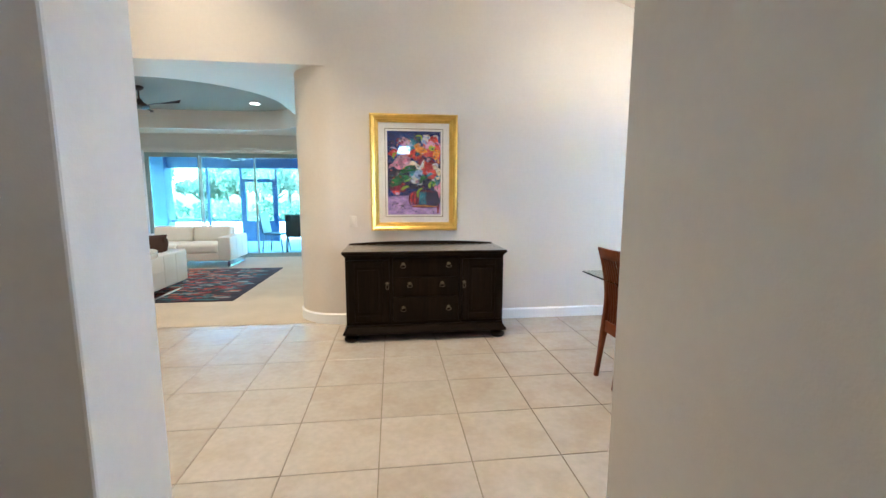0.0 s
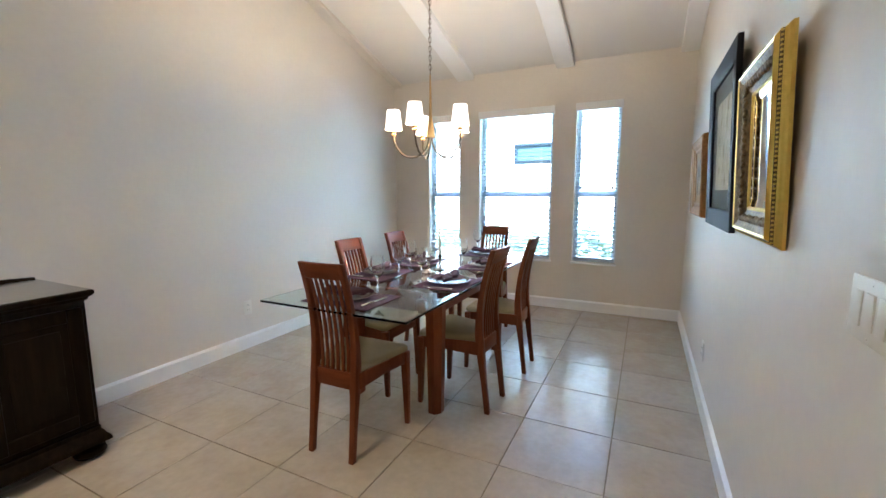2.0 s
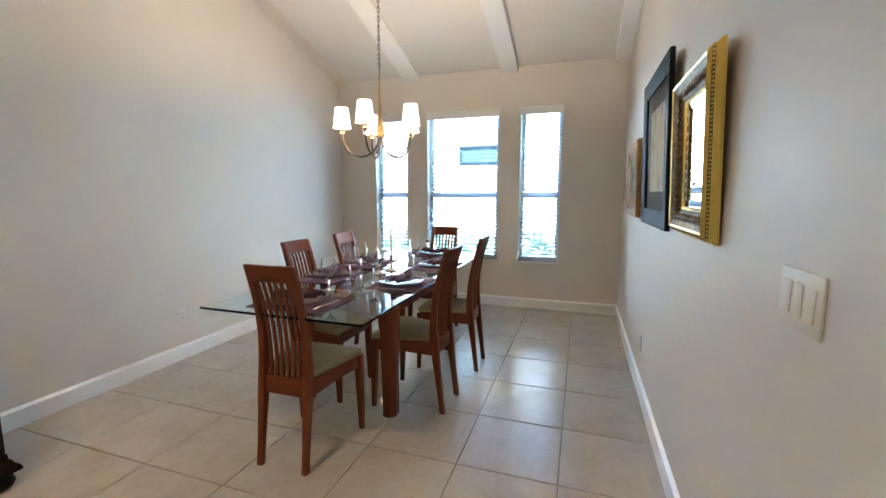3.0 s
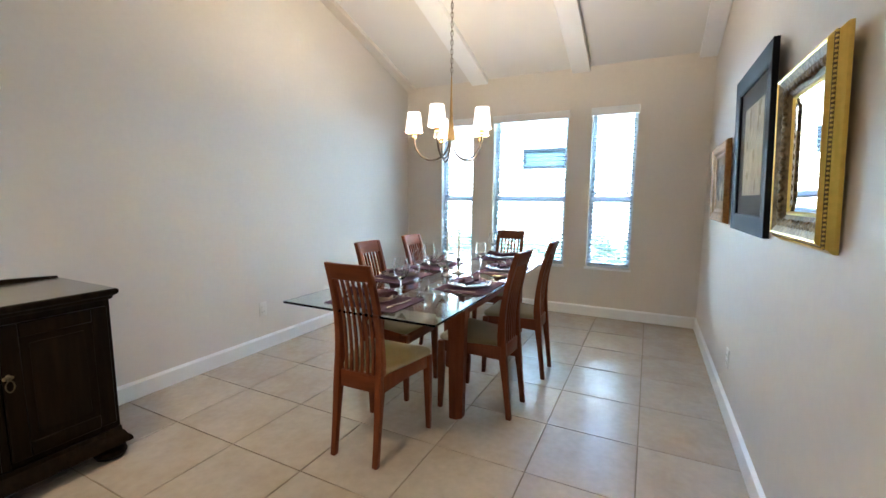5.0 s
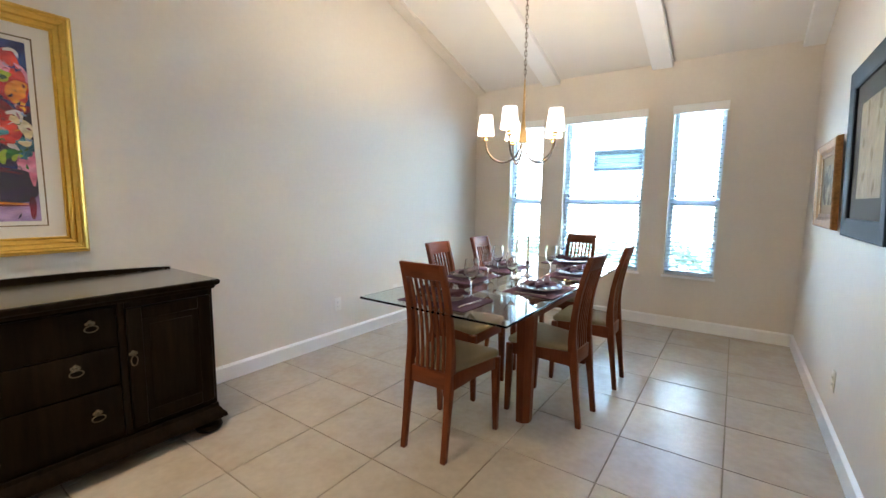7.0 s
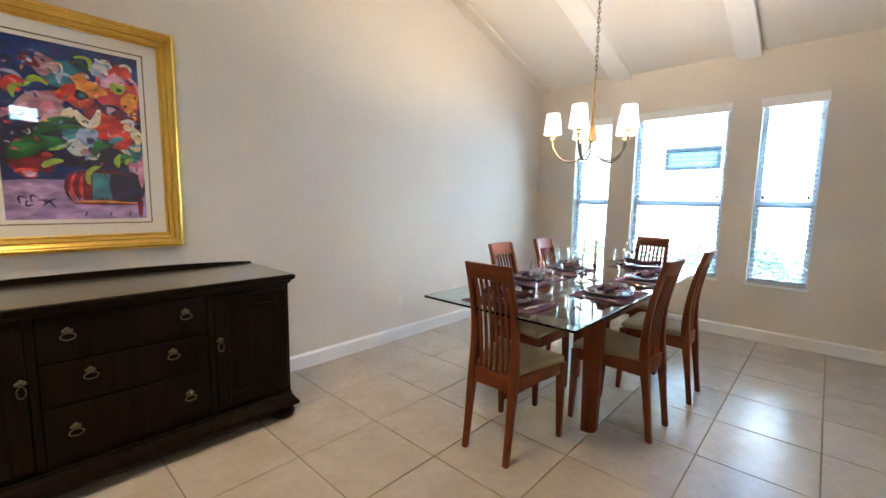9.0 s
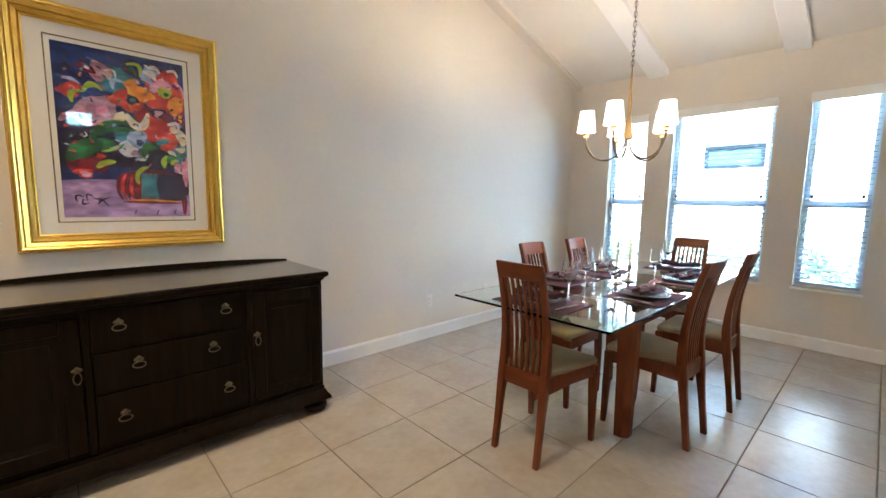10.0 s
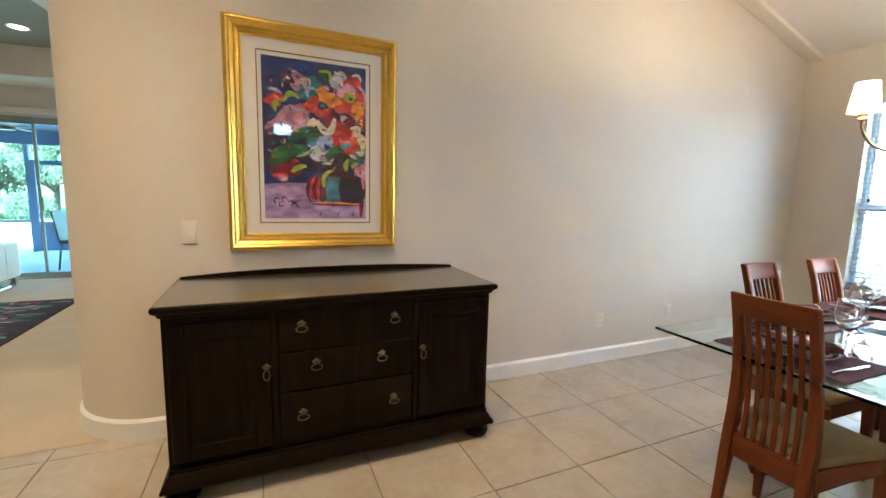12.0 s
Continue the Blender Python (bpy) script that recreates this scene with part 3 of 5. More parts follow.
def dining_chair():
    c = thing("dining_chair", (0, 0, 0), 0, "cherry wood dining chair with slatted back and tan seat", "chair", "dining chairs round the table")
    for s in (-1, 1):
        secs = []
        for k in range(15):
            z = 0.977 * k / 14
            x = chair_stile(z)
            dp = 0.030 + 0.018 * math.exp(-((z - 0.43) / 0.16) ** 2)
            wd = 0.028 + 0.008 * math.exp(-((z - 0.43) / 0.25) ** 2)
            yc = s * (0.125 - 0.012 * z + 0.003 * math.sin(z * 3))
            secs.append([(x - dp / 2, yc - wd / 2, z), (x + dp / 2, yc - wd / 2, z), (x + dp / 2, yc + wd / 2, z), (x - dp / 2, yc + wd / 2, z)])
        part("back_leg", ribbon(bmesh.new(), secs, 0.004), CHERRY, c)
        secs = []
        for z, w in ((0, 0.026), (0.2, 0.034), (0.43, 0.042)):
            x, y = 0.425 - 0.012 * z / 0.43, s * (0.190 - 0.006 * z)
            secs.append([(x - w / 2, y - w / 2, z), (x + w / 2, y - w / 2, z), (x + w / 2, y + w / 2, z), (x - w / 2, y + w / 2, z)])
        part("front_leg", ribbon(bmesh.new(), secs, 0.004), CHERRY, c)
        a, b = Vector((0.055, s * 0.132, 0)), Vector((0.41, s * 0.186, 0))
        secs = []
        for p, z0, z1 in ((a, 0.355, 0.435), ((a + b) / 2, 0.368, 0.435), (b, 0.365, 0.435)):
            secs.append([(p.x, p.y - 0.011, z0), (p.x, p.y + 0.011, z0), (p.x, p.y + 0.011, z1), (p.x, p.y - 0.011, z1)])
        part("side_rail", ribbon(bmesh.new(), secs, 0.003), CHERRY, c)
    part("front_rail", boxed(0.402, 0.424, -0.17, 0.17, 0.365, 0.435, 0.003), CHERRY_H, c)
    part("rear_rail", boxed(0.040, 0.064, -0.118, 0.118, 0.350, 0.435, 0.003), CHERRY_H, c)
    # crest rail, bowed
    secs = []
    for k in range(9):
        y = -0.130 + 0.260 * k / 8
        bow = 0.012 * (1 - (y / 0.130) ** 2)
        x0, x1 = chair_stile(0.900) - bow, chair_stile(0.980) - bow
        secs.append([(x0 - 0.012, y, 0.902), (x0 + 0.012, y, 0.902), (x1 + 0.012, y, 0.982), (x1 - 0.012, y, 0.982)])
    part("crest_rail", ribbon(bmesh.new(), secs, 0.004), CHERRY_H, c)
    for k in range(6):
        y = -0.080 + 0.032 * k
        secs = []
        for i in range(10):
            z = 0.43 + 0.48 * i / 9
            x = chair_stile(z) - 0.010 * (1 - (y / 0.130) ** 2) * (z - 0.43) / 0.45
            secs.append([(x - 0.006, y - 0.0075, z), (x + 0.006, y - 0.0075, z), (x + 0.006, y + 0.0075, z), (x - 0.006, y + 0.0075, z)])
        part("slat", ribbon(bmesh.new(), secs, 0.002), CHERRY, c)
    bm = bmesh.new()
    rings = []
    for inset, z in ((0.006, 0.4355), (0.001, 0.440), (0, 0.447), (0, 0.455), (0.003, 0.462), (0.009, 0.468), (0.020, 0.472), (0.05, 0.476), (0.09, 0.4775)):
        ring = []
        for x, hw, sx in ((0.062, 0.142, 1), (0.432, 0.206, -1)):
            for sy in ((-1, 1) if sx > 0 else (1, -1)):
                rad = 0.028
                cx, cy = x + sx * (inset + rad), sy * (hw - inset - rad)
                a0 = {(1, -1): 270, (1, 1): 180, (-1, 1): 90, (-1, -1): 0}[(sx, sy)]
                for k in range(5):
                    a = radians(a0 - 22.5 * k) if sx > 0 or sy > 0 else radians(360 - 22.5 * k)
                    ring.append(bm.verts.new((cx + rad * math.cos(a), cy + rad * math.sin(a), z)))
        rings.append(ring)
    for a, b in zip(rings, rings[1:]):
        for k in range(len(a)):
            j = (k + 1) % len(a)
            bm.faces.new((a[k], a[j], b[j], b[k]))
    bm.faces.new(rings[0])
    bm.faces.new(rings[-1])
    part("seat", bm, SEAT, c, "tan upholstered seat")
    return c


chair = dining_chair()
chair.matrix_basis = pose(1.597, 3.089, 0, 0, 0, 1)
for x, y, a in ((2.436, 2.523, 87), (3.077, 2.482, 91), (2.437, 3.60, -91.5), (3.04, 3.605, -91), (3.92, 3.045, 180)):
    copy_thing(chair, pose(x, y, 0, 0, 0, a))

TABLE_TOP = 0.745
TX, TY = 2.757, 3.102


def dining_table():
    t = thing("dining_table", (TX, TY, 0), 0, "rectangular glass-topped dining table on a cherry wood frame", "table")
    bm = boxed(-1.145, 1.145, -0.448, 0.448, TABLE_TOP - 0.012, TABLE_TOP, 0.003)
    part("tabletop", bm, GLASS_TABLE, t, "clear greenish glass top", smooth=False)
    for sx in (-1, 1):
        for sy in (-1, 1):
            x, y = sx * 0.557, sy * 0.29
            bm = bmesh.new()
            rings = []
            for z, h in ((0, 0.033), (0.004, 0.035), (0.35, 0.040), (0.62, 0.044), (TABLE_TOP - 0.024, 0.046), (TABLE_TOP - 0.020, 0.044)):
                flatten = h * 0.85          # the outer corner is cut off
                ring = [(-h, -h), (h, -h), (h, h - flatten), (h - flatten, h), (-h, h)]
                rings.append([bm.verts.new((x + sx * u, y + sy * v, z)) for u, v in ring])
            for a, b in zip(rings, rings[1:]):
                for k in range(5):
                    j = (k + 1) % 5
                    bm.faces.new((a[k], a[j], b[j], b[k]))
            bm.faces.new(rings[0])
            bm.faces.new(rings[-1])
            part("leg", bm, CHERRY, t, smooth=False)
            part("glass_pad", lathe(bmesh.new(), [(0, 0), (0.018, 0), (0.018, 0.0078), (0, 0.0078)], 14, (x, y, TABLE_TOP - 0.020)), BLACK_STEEL, t)
        part("end_rail", boxed(sx * 0.557 - 0.016, sx * 0.557 + 0.016, -0.246, 0.246, 0.60, TABLE_TOP - 0.026, 0.004), CHERRY_H, t)
    for sy in (-1, 1):
        part("side_rail", boxed(-0.513, 0.513, sy * 0.29 - 0.016, sy * 0.29 + 0.016, 0.60, TABLE_TOP - 0.026, 0.004), CHERRY_H, t)



dining_table()


# ---- place settings ----
def placemat(x, y, rz):
    m = thing("placemat", (x, y, TABLE_TOP), rz, "plum woven placemat on the glass table", "placemat", "placemats")
    bm = boxed(-0.155, 0.155, -0.21, 0.21, 0.0005, 0.004, 0.0015, 1)
    part("cloth", bm, PURPLE, m, smooth=False)


def plate_setting(x, y, rz, fold):
    top = TABLE_TOP + 0.004
    p = thing("dinner_plate", (x, y, top), rz, "taupe china plate with a dark rim band", "plate", "dinner plates")
    part("plate", lathe(bmesh.new(), [(0, 0.003), (0.075, 0.003), (0.085, 0.005), (0.135, 0.020), (0.137, 0.0225), (0.134, 0.0235), (0.086, 0.010), (0.076, 0.008), (0, 0.008)], 40), CHINA, p)
    part("rim_band", lathe(bmesh.new(), [(0.112, 0.0178), (0.130, 0.0232), (0.130, 0.0236), (0.112, 0.0182)], 40), RIM, p)
    b = thing("salad_plate", (x, y, top + 0.024), rz, "dark plum plate stacked on the dinner plate", "plate", "salad plates")
    part("plate", lathe(bmesh.new(), [(0, 0.0), (0.06, 0.0), (0.10, 0.013), (0.101, 0.015), (0.099, 0.0155), (0.06, 0.005), (0, 0.005)], 36), NAPKIN, b)
    nk = thing("napkin", (x, y, top + 0.030), rz + fold, "folded plum cloth napkin in a silver ring", "napkin", "napkins")
    bm = bmesh.new()
    rows = []
    for i in range(17):
        u = -1 + 2 * i / 16
        half = 0.046 * (1 - 0.40 * u * u) - 0.020 * math.exp(-(u / 0.14) ** 2)
        row = []
        for k in range(13):
            v = -1 + 2 * k / 12
            puff = 0.012 + 0.016 * (1 - v * v) * (0.5 + 0.5 * abs(u)) + 0.004 * math.cos(v * 7 + u * 2) * abs(u)
            row.append(bm.verts.new((v * half, u * 0.125 + 0.012 * math.sin(v * 5) * abs(u), max(puff, 0.002) + 0.006 * abs(u))))
        rows.append(row)
    for a, c in zip(rows, rows[1:]):
        for k in range(12):
            bm.faces.new((a[k], a[k + 1], c[k + 1], c[k]))
    lo = [bm.verts.new((v.co.x, v.co.y, 0.0)) for v in rows[0]]
    ext = bmesh.ops.extrude_face_region(bm, geom=list(bm.faces))
    for v in ext["geom"]:
        if isinstance(v, bmesh.types.BMVert):
            v.co.z = max(0.0, v.co.z - 0.02)
    for v in lo:
        bm.verts.remove(v)
    part("cloth", bm, NAPKIN, nk)
    bm = bmesh.new()
    tube(bm, [(0.021 * math.cos(a), 0, 0.017 + 0.017 * math.sin(a)) for a in (2 * math.pi * k / 18 for k in range(18))], 0.0028, 6, closed=True)
    part("napkin_ring", bm, STEEL, nk, "silver napkin ring")


def fork(x, y, rz):
    f = thing("fork", (x, y, TABLE_TOP + 0.0042), rz, "stainless steel dinner fork beside the plate", "cutlery", "forks")
    bm = bmesh.new()
    tube(bm, [(-0.095, 0, 0.004), (-0.02, 0, 0.005), (0.03, 0, 0.004)], [0.004, 0.0028, 0.003], 6)
    box(bm, 0.028, 0.055, -0.010, 0.010, 0.0025, 0.005, 0.001, 1)
    for k in range(4):
        yy = -0.0082 + 0.0055 * k
        box(bm, 0.055, 0.095, yy - 0.0013, yy + 0.0013, 0.0025, 0.0045)
    part("body", bm, STEEL, f)


def knife(x, y, rz):
    f = thing("knife", (x, y, TABLE_TOP + 0.0042), rz, "stainless steel dinner knife beside the plate", "cutlery", "knives")
    part("handle", tube(bmesh.new(), [(-0.11, 0, 0.005), (-0.06, 0, 0.0055), (-0.01, 0, 0.005)], [0.0045, 0.0055, 0.004], 8), STEEL, f)
    bm = prism(bmesh.new(), [(-0.012, -0.006), (0.09, -0.007), (0.108, 0.002), (0.09, 0.007), (-0.012, 0.006)], 0.003, 0.0046)
    part("blade", bm, STEEL, f, smooth=False)


def wine_glass(x, y, h=0.215, r=0.042):
    g = thing("wine_glass", (x, y, TABLE_TOP + 0.0005), 0, "empty clear stemmed wine glass", "glass", "wine glasses")
    b = h * 0.46
    prof = [(0, 0), (0.032, 0), (0.033, 0.0015), (0.010, 0.005), (0.0042, 0.012), (0.0036, b * 0.55), (0.0042, b * 0.9), (0.012, b), (r * 0.78, b + 0.022), (r, b + 0.05), (r * 0.99, b + 0.07), (r * 0.82, h),
            (r * 0.82 - 0.0012, h), (r * 0.99 - 0.0014, b + 0.07), (r - 0.0014, b + 0.05), (r * 0.76, b + 0.024), (0.010, b + 0.004), (0, b + 0.003)]
    o = part("glass", lathe(bmesh.new(), prof, 28), GLASS_THIN, g)
    o.visible_shadow = False


def candlestick(x, y, h):
    c = thing("candlestick", (x, y, TABLE_TOP + 0.0005), 0, "pewter candlestick holding a slim ivory taper candle", "candlestick", "candlesticks")
    part("holder", lathe(bmesh.new(), [(0, 0), (0.046, 0), (0.047, 0.004), (0.022, 0.011), (0.010, 0.022), (0.0075, 0.045), (0.013, 0.058), (0.0085, 0.07), (0.015, 0.092), (0.017, 0.112), (0.011, 0.112), (0, 0.100)], 22), STEEL, c)
    part("candle", lathe(bmesh.new(), [(0, 0.10), (0.0105, 0.10), (0.0085, h * 0.6), (0.005, h - 0.006), (0, h)], 14), WAX, c, "slim ivory taper candle")


SETTINGS = [(1.835, 3.125, 0), (2.42, 2.826, 89), (3.08, 2.83, 90), (2.47, 3.385, -90), (3.03, 3.385, -91), (3.64, 3.05, 180)]
for k, (x, y, a) in enumerate(SETTINGS):
    ca, sa = math.cos(radians(a)), math.sin(radians(a))

    def spot(dx, dy):
        return x + dx * ca - dy * sa, y + dx * sa + dy * ca
    placemat(x, y, a)
    px, py = spot(0.0, 0.02)
    plate_setting(px, py, a, 8 - 5 * (k % 3))
    fork(*spot(-0.01, 0.185), a + 2)
    knife(*spot(-0.01, -0.16), a - 3)
for x, y in ((1.97, 3.05), (2.42, 3.194), (2.38, 3.004), (2.95, 2.97), (2.68, 3.26), (3.78, 3.17)):
    wine_glass(x, y)
candlestick(2.80, 3.083, 0.33)
candlestick(2.66, 3.105, 0.33)


# ---- chandelier ----
def chandelier(x, y, zb, zhook):
    c = thing("chandelier", (x, y, zb), 0, "five-arm bronze chandelier with lit white fabric shades", "chandelier")
    part("stem", lathe(bmesh.new(), [(0, 0.138), (0.030, 0.138), (0.033, 0.143), (0.031, 0.150), (0.024, 0.20), (0.017, 0.25), (0.0125, 0.275), (0.011, 0.30), (0.008, 0.42), (0.005, 0.57), (0, 0.57)], 20), BRASS, c)
    links = int((zhook - zb - 0.57) / 0.030)
    link = bmesh.new()
    tube(link, [(0.009 * math.cos(a), 0, 0.021 * math.sin(a)) for a in (2 * math.pi * k / 14 for k in range(14))], 0.0022, 5, closed=True)
    lm = finish("chain_link", link, BRONZE, True)
    for i in range(links + 1):
        o = new("chain_link", lm)
        o.parent = c
        o.matrix_basis = pose(0, 0, 0.587 + 0.030 * i, 0, 0, 90 * (i % 2) + 20)
    part("cord", tube(bmesh.new(), [(0.003, 0, 0.57), (-0.003, 0.002, (zhook - zb + 0.57) / 2), (0.002, 0, zhook - zb)], 0.002, 5), BRONZE, c)
    part("canopy", lathe(bmesh.new(), [(0, 0), (0.012, 0.0), (0.05, 0.02), (0.06, 0.05), (0, 0.05)], 22, (0, 0, zhook - zb - 0.045)), BRONZE, c)
    R = 0.262
    for k in range(5):
        a = radians(72 * k - 31)
        u = Vector((math.cos(a), math.sin(a), 0))
        pts = []
        for i in range(21):
            th = math.pi * i / 20
            r = (R + 0.012) / 2 - (R - 0.012) / 2 * math.cos(th)
            z = (0.140 if th < math.pi / 2 else 0.15) * (1 - math.sin(th)) + 0.004
            pts.append(u * r + Vector((0, 0, z)))
        pts.append(u * R + Vector((0, 0, 0.16)))
        part("arm", tube(bmesh.new(), pts, 0.0068, 8), BRONZE, c)
        part("socket", lathe(bmesh.new(), [(0, 0.155), (0.016, 0.155), (0.019, 0.163), (0.015, 0.17), (0.018, 0.188), (0, 0.188)], 16, tuple(u * R)), BRASS, c)
        sh = part("shade", lathe(bmesh.new(), [(0.061, 0.196), (0.045, 0.332), (0.0435, 0.332), (0.0595, 0.196)], 28, tuple(u * R)), SHADE, c, "white tapered fabric shade")
        p = Vector((x, y, zb)) + u * R + Vector((0, 0, 0.321))
        lamp("chandelier_bulb", p, 0.5, 0.012, (1, 0.80, 0.58))


chandelier(2.80, 3.152, 1.548, vault(2.80))


# ---- pictures and mirror ----
def framed(name, centre, rz, w, h, profile, mat, label, category, lean=0.0):
    """Hangs flat on its wall, or leans out at the top by some degrees."""
    t = thing(name, centre, rz, label, category)
    t.matrix_basis = pose(*centre, lean, 0, rz)
    part("frame", frame_ring(bmesh.new(), w, h, profile), mat, t, smooth=False)
    part("backing", boxed(-w / 2 - 0.01, w / 2 + 0.01, -0.006, -0.001, -h / 2 - 0.01, h / 2 + 0.01), MAT, t, smooth=False)
    return t


GOLD_PROFILE = [(0, 0.002), (0, 0.018), (0.006, 0.021), (0.011, 0.016), (0.014, 0.024), (0.030, 0.031), (0.034, 0.027), (0.038, 0.036), (0.054, 0.046), (0.058, 0.041), (0.066, 0.047), (0.074, 0.044), (0.078, 0.036), (0.082, 0.038), (0.085, 0.030), (0.085, 0.002)]
PW, PH = 0.724, 1.008
painting = framed("painting", (0.312, NORTH - 0.001, 1.574), 0, PW, PH, GOLD_PROFILE, GOLD, "colourful flower painting in a wide gold frame", "painting")



def flat(bm, pts, depth):
    """A flat patch of paint: outline in the picture's own plane, as far forward as depth."""
    bm.faces.new([bm.verts.new((x, -depth, z)) for x, z in pts])


AW, AH = 0.545, 0.845
part("mat", frame_ring(bmesh.new(), AW + 0.05, AH + 0.05, [(0, 0.0075), (0, 0.011), (0.115, 0.011), (0.115, 0.0075)]), MAT, painting, "white mat board", smooth=False)
part("fillet", frame_ring(bmesh.new(), AW + 0.04, AH + 0.04, [(0, 0.0075), (0, 0.010), (0.004, 0.0115), (0.007, 0.0105), (0.007, 0.0075)]), OLD_GOLD, painting, "thin dark inner border", smooth=False)
part("inner_mat", frame_ring(bmesh.new(), AW, AH, [(0, 0.0075), (0, 0.009), (0.02, 0.009), (0.02, 0.0075)]), MAT, painting, smooth=False)


def paint(name, colour, second):
    return material(name, colour, 0.35, grain=0.25, grain_scale=22, stain=0.25, stain_scale=9, second=second, stretch=(1, 1, 2.2), bump=0.5, bump_scale=55)


INKS = {
    "blue": paint("paint_deep_blue", (0.008, 0.022, 0.15), (0.015, 0.06, 0.27)),
    "navy": paint("paint_navy", (0.008, 0.012, 0.05), (0.03, 0.02, 0.10)),
    "lilac": paint("paint_lilac", (0.38, 0.26, 0.58), (0.50, 0.33, 0.60)),
    "pink": paint("paint_pink", (0.80, 0.25, 0.45), (0.75, 0.40, 0.60)),
    "red": paint("paint_red", (0.50, 0.02, 0.03), (0.75, 0.08, 0.06)),
    "maroon": paint("paint_maroon", (0.12, 0.008, 0.03), (0.25, 0.01, 0.04)),
    "orange": paint("paint_orange", (0.85, 0.25, 0.02), (0.85, 0.45, 0.05)),
    "green": paint("paint_green", (0.015, 0.11, 0.04), (0.03, 0.24, 0.06)),
    "lime": paint("paint_lime", (0.45, 0.60, 0.05), (0.25, 0.45, 0.04)),
    "white": paint("paint_white", (0.78, 0.76, 0.74), (0.55, 0.58, 0.75)),
    "cream": paint("paint_cream", (0.80, 0.68, 0.42), (0.75, 0.72, 0.62)),
    "teal": paint("paint_teal", (0.03, 0.18, 0.30), (0.05, 0.30, 0.42)),
    "sky": paint("paint_light_blue", (0.25, 0.40, 0.70), (0.45, 0.50, 0.75)),
    "mauve": paint("paint_mauve", (0.40, 0.18, 0.30), (0.55, 0.35, 0.45)),
}
strokes = {k: bmesh.new() for k in INKS}
layer = [0.0]


def uv(u, v):
    return (u - 0.5) * AW, (0.5 - v) * AH


def patch(ink, u0, v0, u1, v1):
    layer[0] += 1
    flat(strokes[ink], [uv(u0, v1), uv(u1, v1), uv(u1, v0), uv(u0, v0)], 0.0078 + layer[0] * 0.000012)


def blob(ink, u, v, ru, rv, turn=0.0, wob=0.14):
    layer[0] += 1
    k = layer[0]
    pts = []
    for i in range(26):
        a = 2 * math.pi * i / 26
        r = 1 + wob * math.sin(3 * a + k) + wob * 0.6 * math.sin(5 * a + 2 * k)
        x, z = ru * r * math.cos(a), rv * r * math.sin(a)
        ct, st = math.cos(radians(turn)), math.sin(radians(turn))
        bx, bz = uv(u, v)
        pts.append((max(-AW / 2, min(AW / 2, bx + (x * ct - z * st) * AW)), max(-AH / 2, min(AH / 2, bz + (x * st + z * ct) * AW))))
    flat(strokes[ink], pts, 0.0078 + k * 0.000012)


def sweep(ink, u0, v0, u1, v1, bend, width):
    """A curved brush stroke, thick in the middle."""
    layer[0] += 1
    a, b = Vector(uv(u0, v0)), Vector(uv(u1, v1))
    d = b - a
    nrm = Vector((-d.y, d.x)).normalized()
    left, right = [], []
    for i in range(13):
        t = i / 12
        c = a + d * t + nrm * bend * AW * 4 * t * (1 - t)
        w = width * AW * (0.25 + 0.75 * math.sin(math.pi * min(1, 0.08 + t * 0.9))) * (1 + 0.12 * math.sin(9 * t + layer[0]))
        tang = (d + nrm * bend * AW * 4 * (1 - 2 * t)).normalized()
        m = Vector((-tang.y, tang.x))
        for lst, s in ((left, 1), (right, -1)):
            p = c + m * w * s / 2
            lst.append((max(-AW / 2, min(AW / 2, p.x)), max(-AH / 2, min(AH / 2, p.y))))
    bm = strokes[ink]
    dp = 0.0078 + layer[0] * 0.000012
    L = [bm.verts.new((x, -dp, z)) for x, z in left]
    R = [bm.verts.new((x, -dp, z)) for x, z in right]
    for i in range(12):
        bm.faces.new((L[i], L[i + 1], R[i + 1], R[i]))


# ground of the picture: blue above, dark middle, lilac table below
patch("blue", 0, 0, 1, 0.80)
patch("navy", 0, 0.38, 1, 0.70)
patch("blue", 0, 0.69, 1, 0.79)
patch("lilac", 0, 0.785, 1, 1)
patch("pink", 0.88, 0.60, 1, 0.80)
sweep("lilac", 0, 0.79, 1, 0.80, 0.01, 0.06)
# soft clouds of colour behind the flowers
for a in (("teal", 0.42, 0.16, 0.15, 0.12), ("mauve", 0.33, 0.13, 0.08, 0.09), ("sky", 0.72, 0.10, 0.09, 0.07), ("red", 0.84, 0.20, 0.18, 0.20),
          ("mauve", 0.30, 0.36, 0.16, 0.14), ("pink", 0.22, 0.40, 0.12, 0.08), ("teal", 0.55, 0.52, 0.14, 0.12), ("maroon", 0.72, 0.40, 0.18, 0.15),
          ("sky", 0.55, 0.55, 0.08, 0.10), ("maroon", 0.20, 0.68, 0.15, 0.08), ("navy", 0.08, 0.55, 0.09, 0.10), ("red", 0.10, 0.27, 0.08, 0.05), ("teal", 0.93, 0.58, 0.08, 0.10)):
    blob(*a)
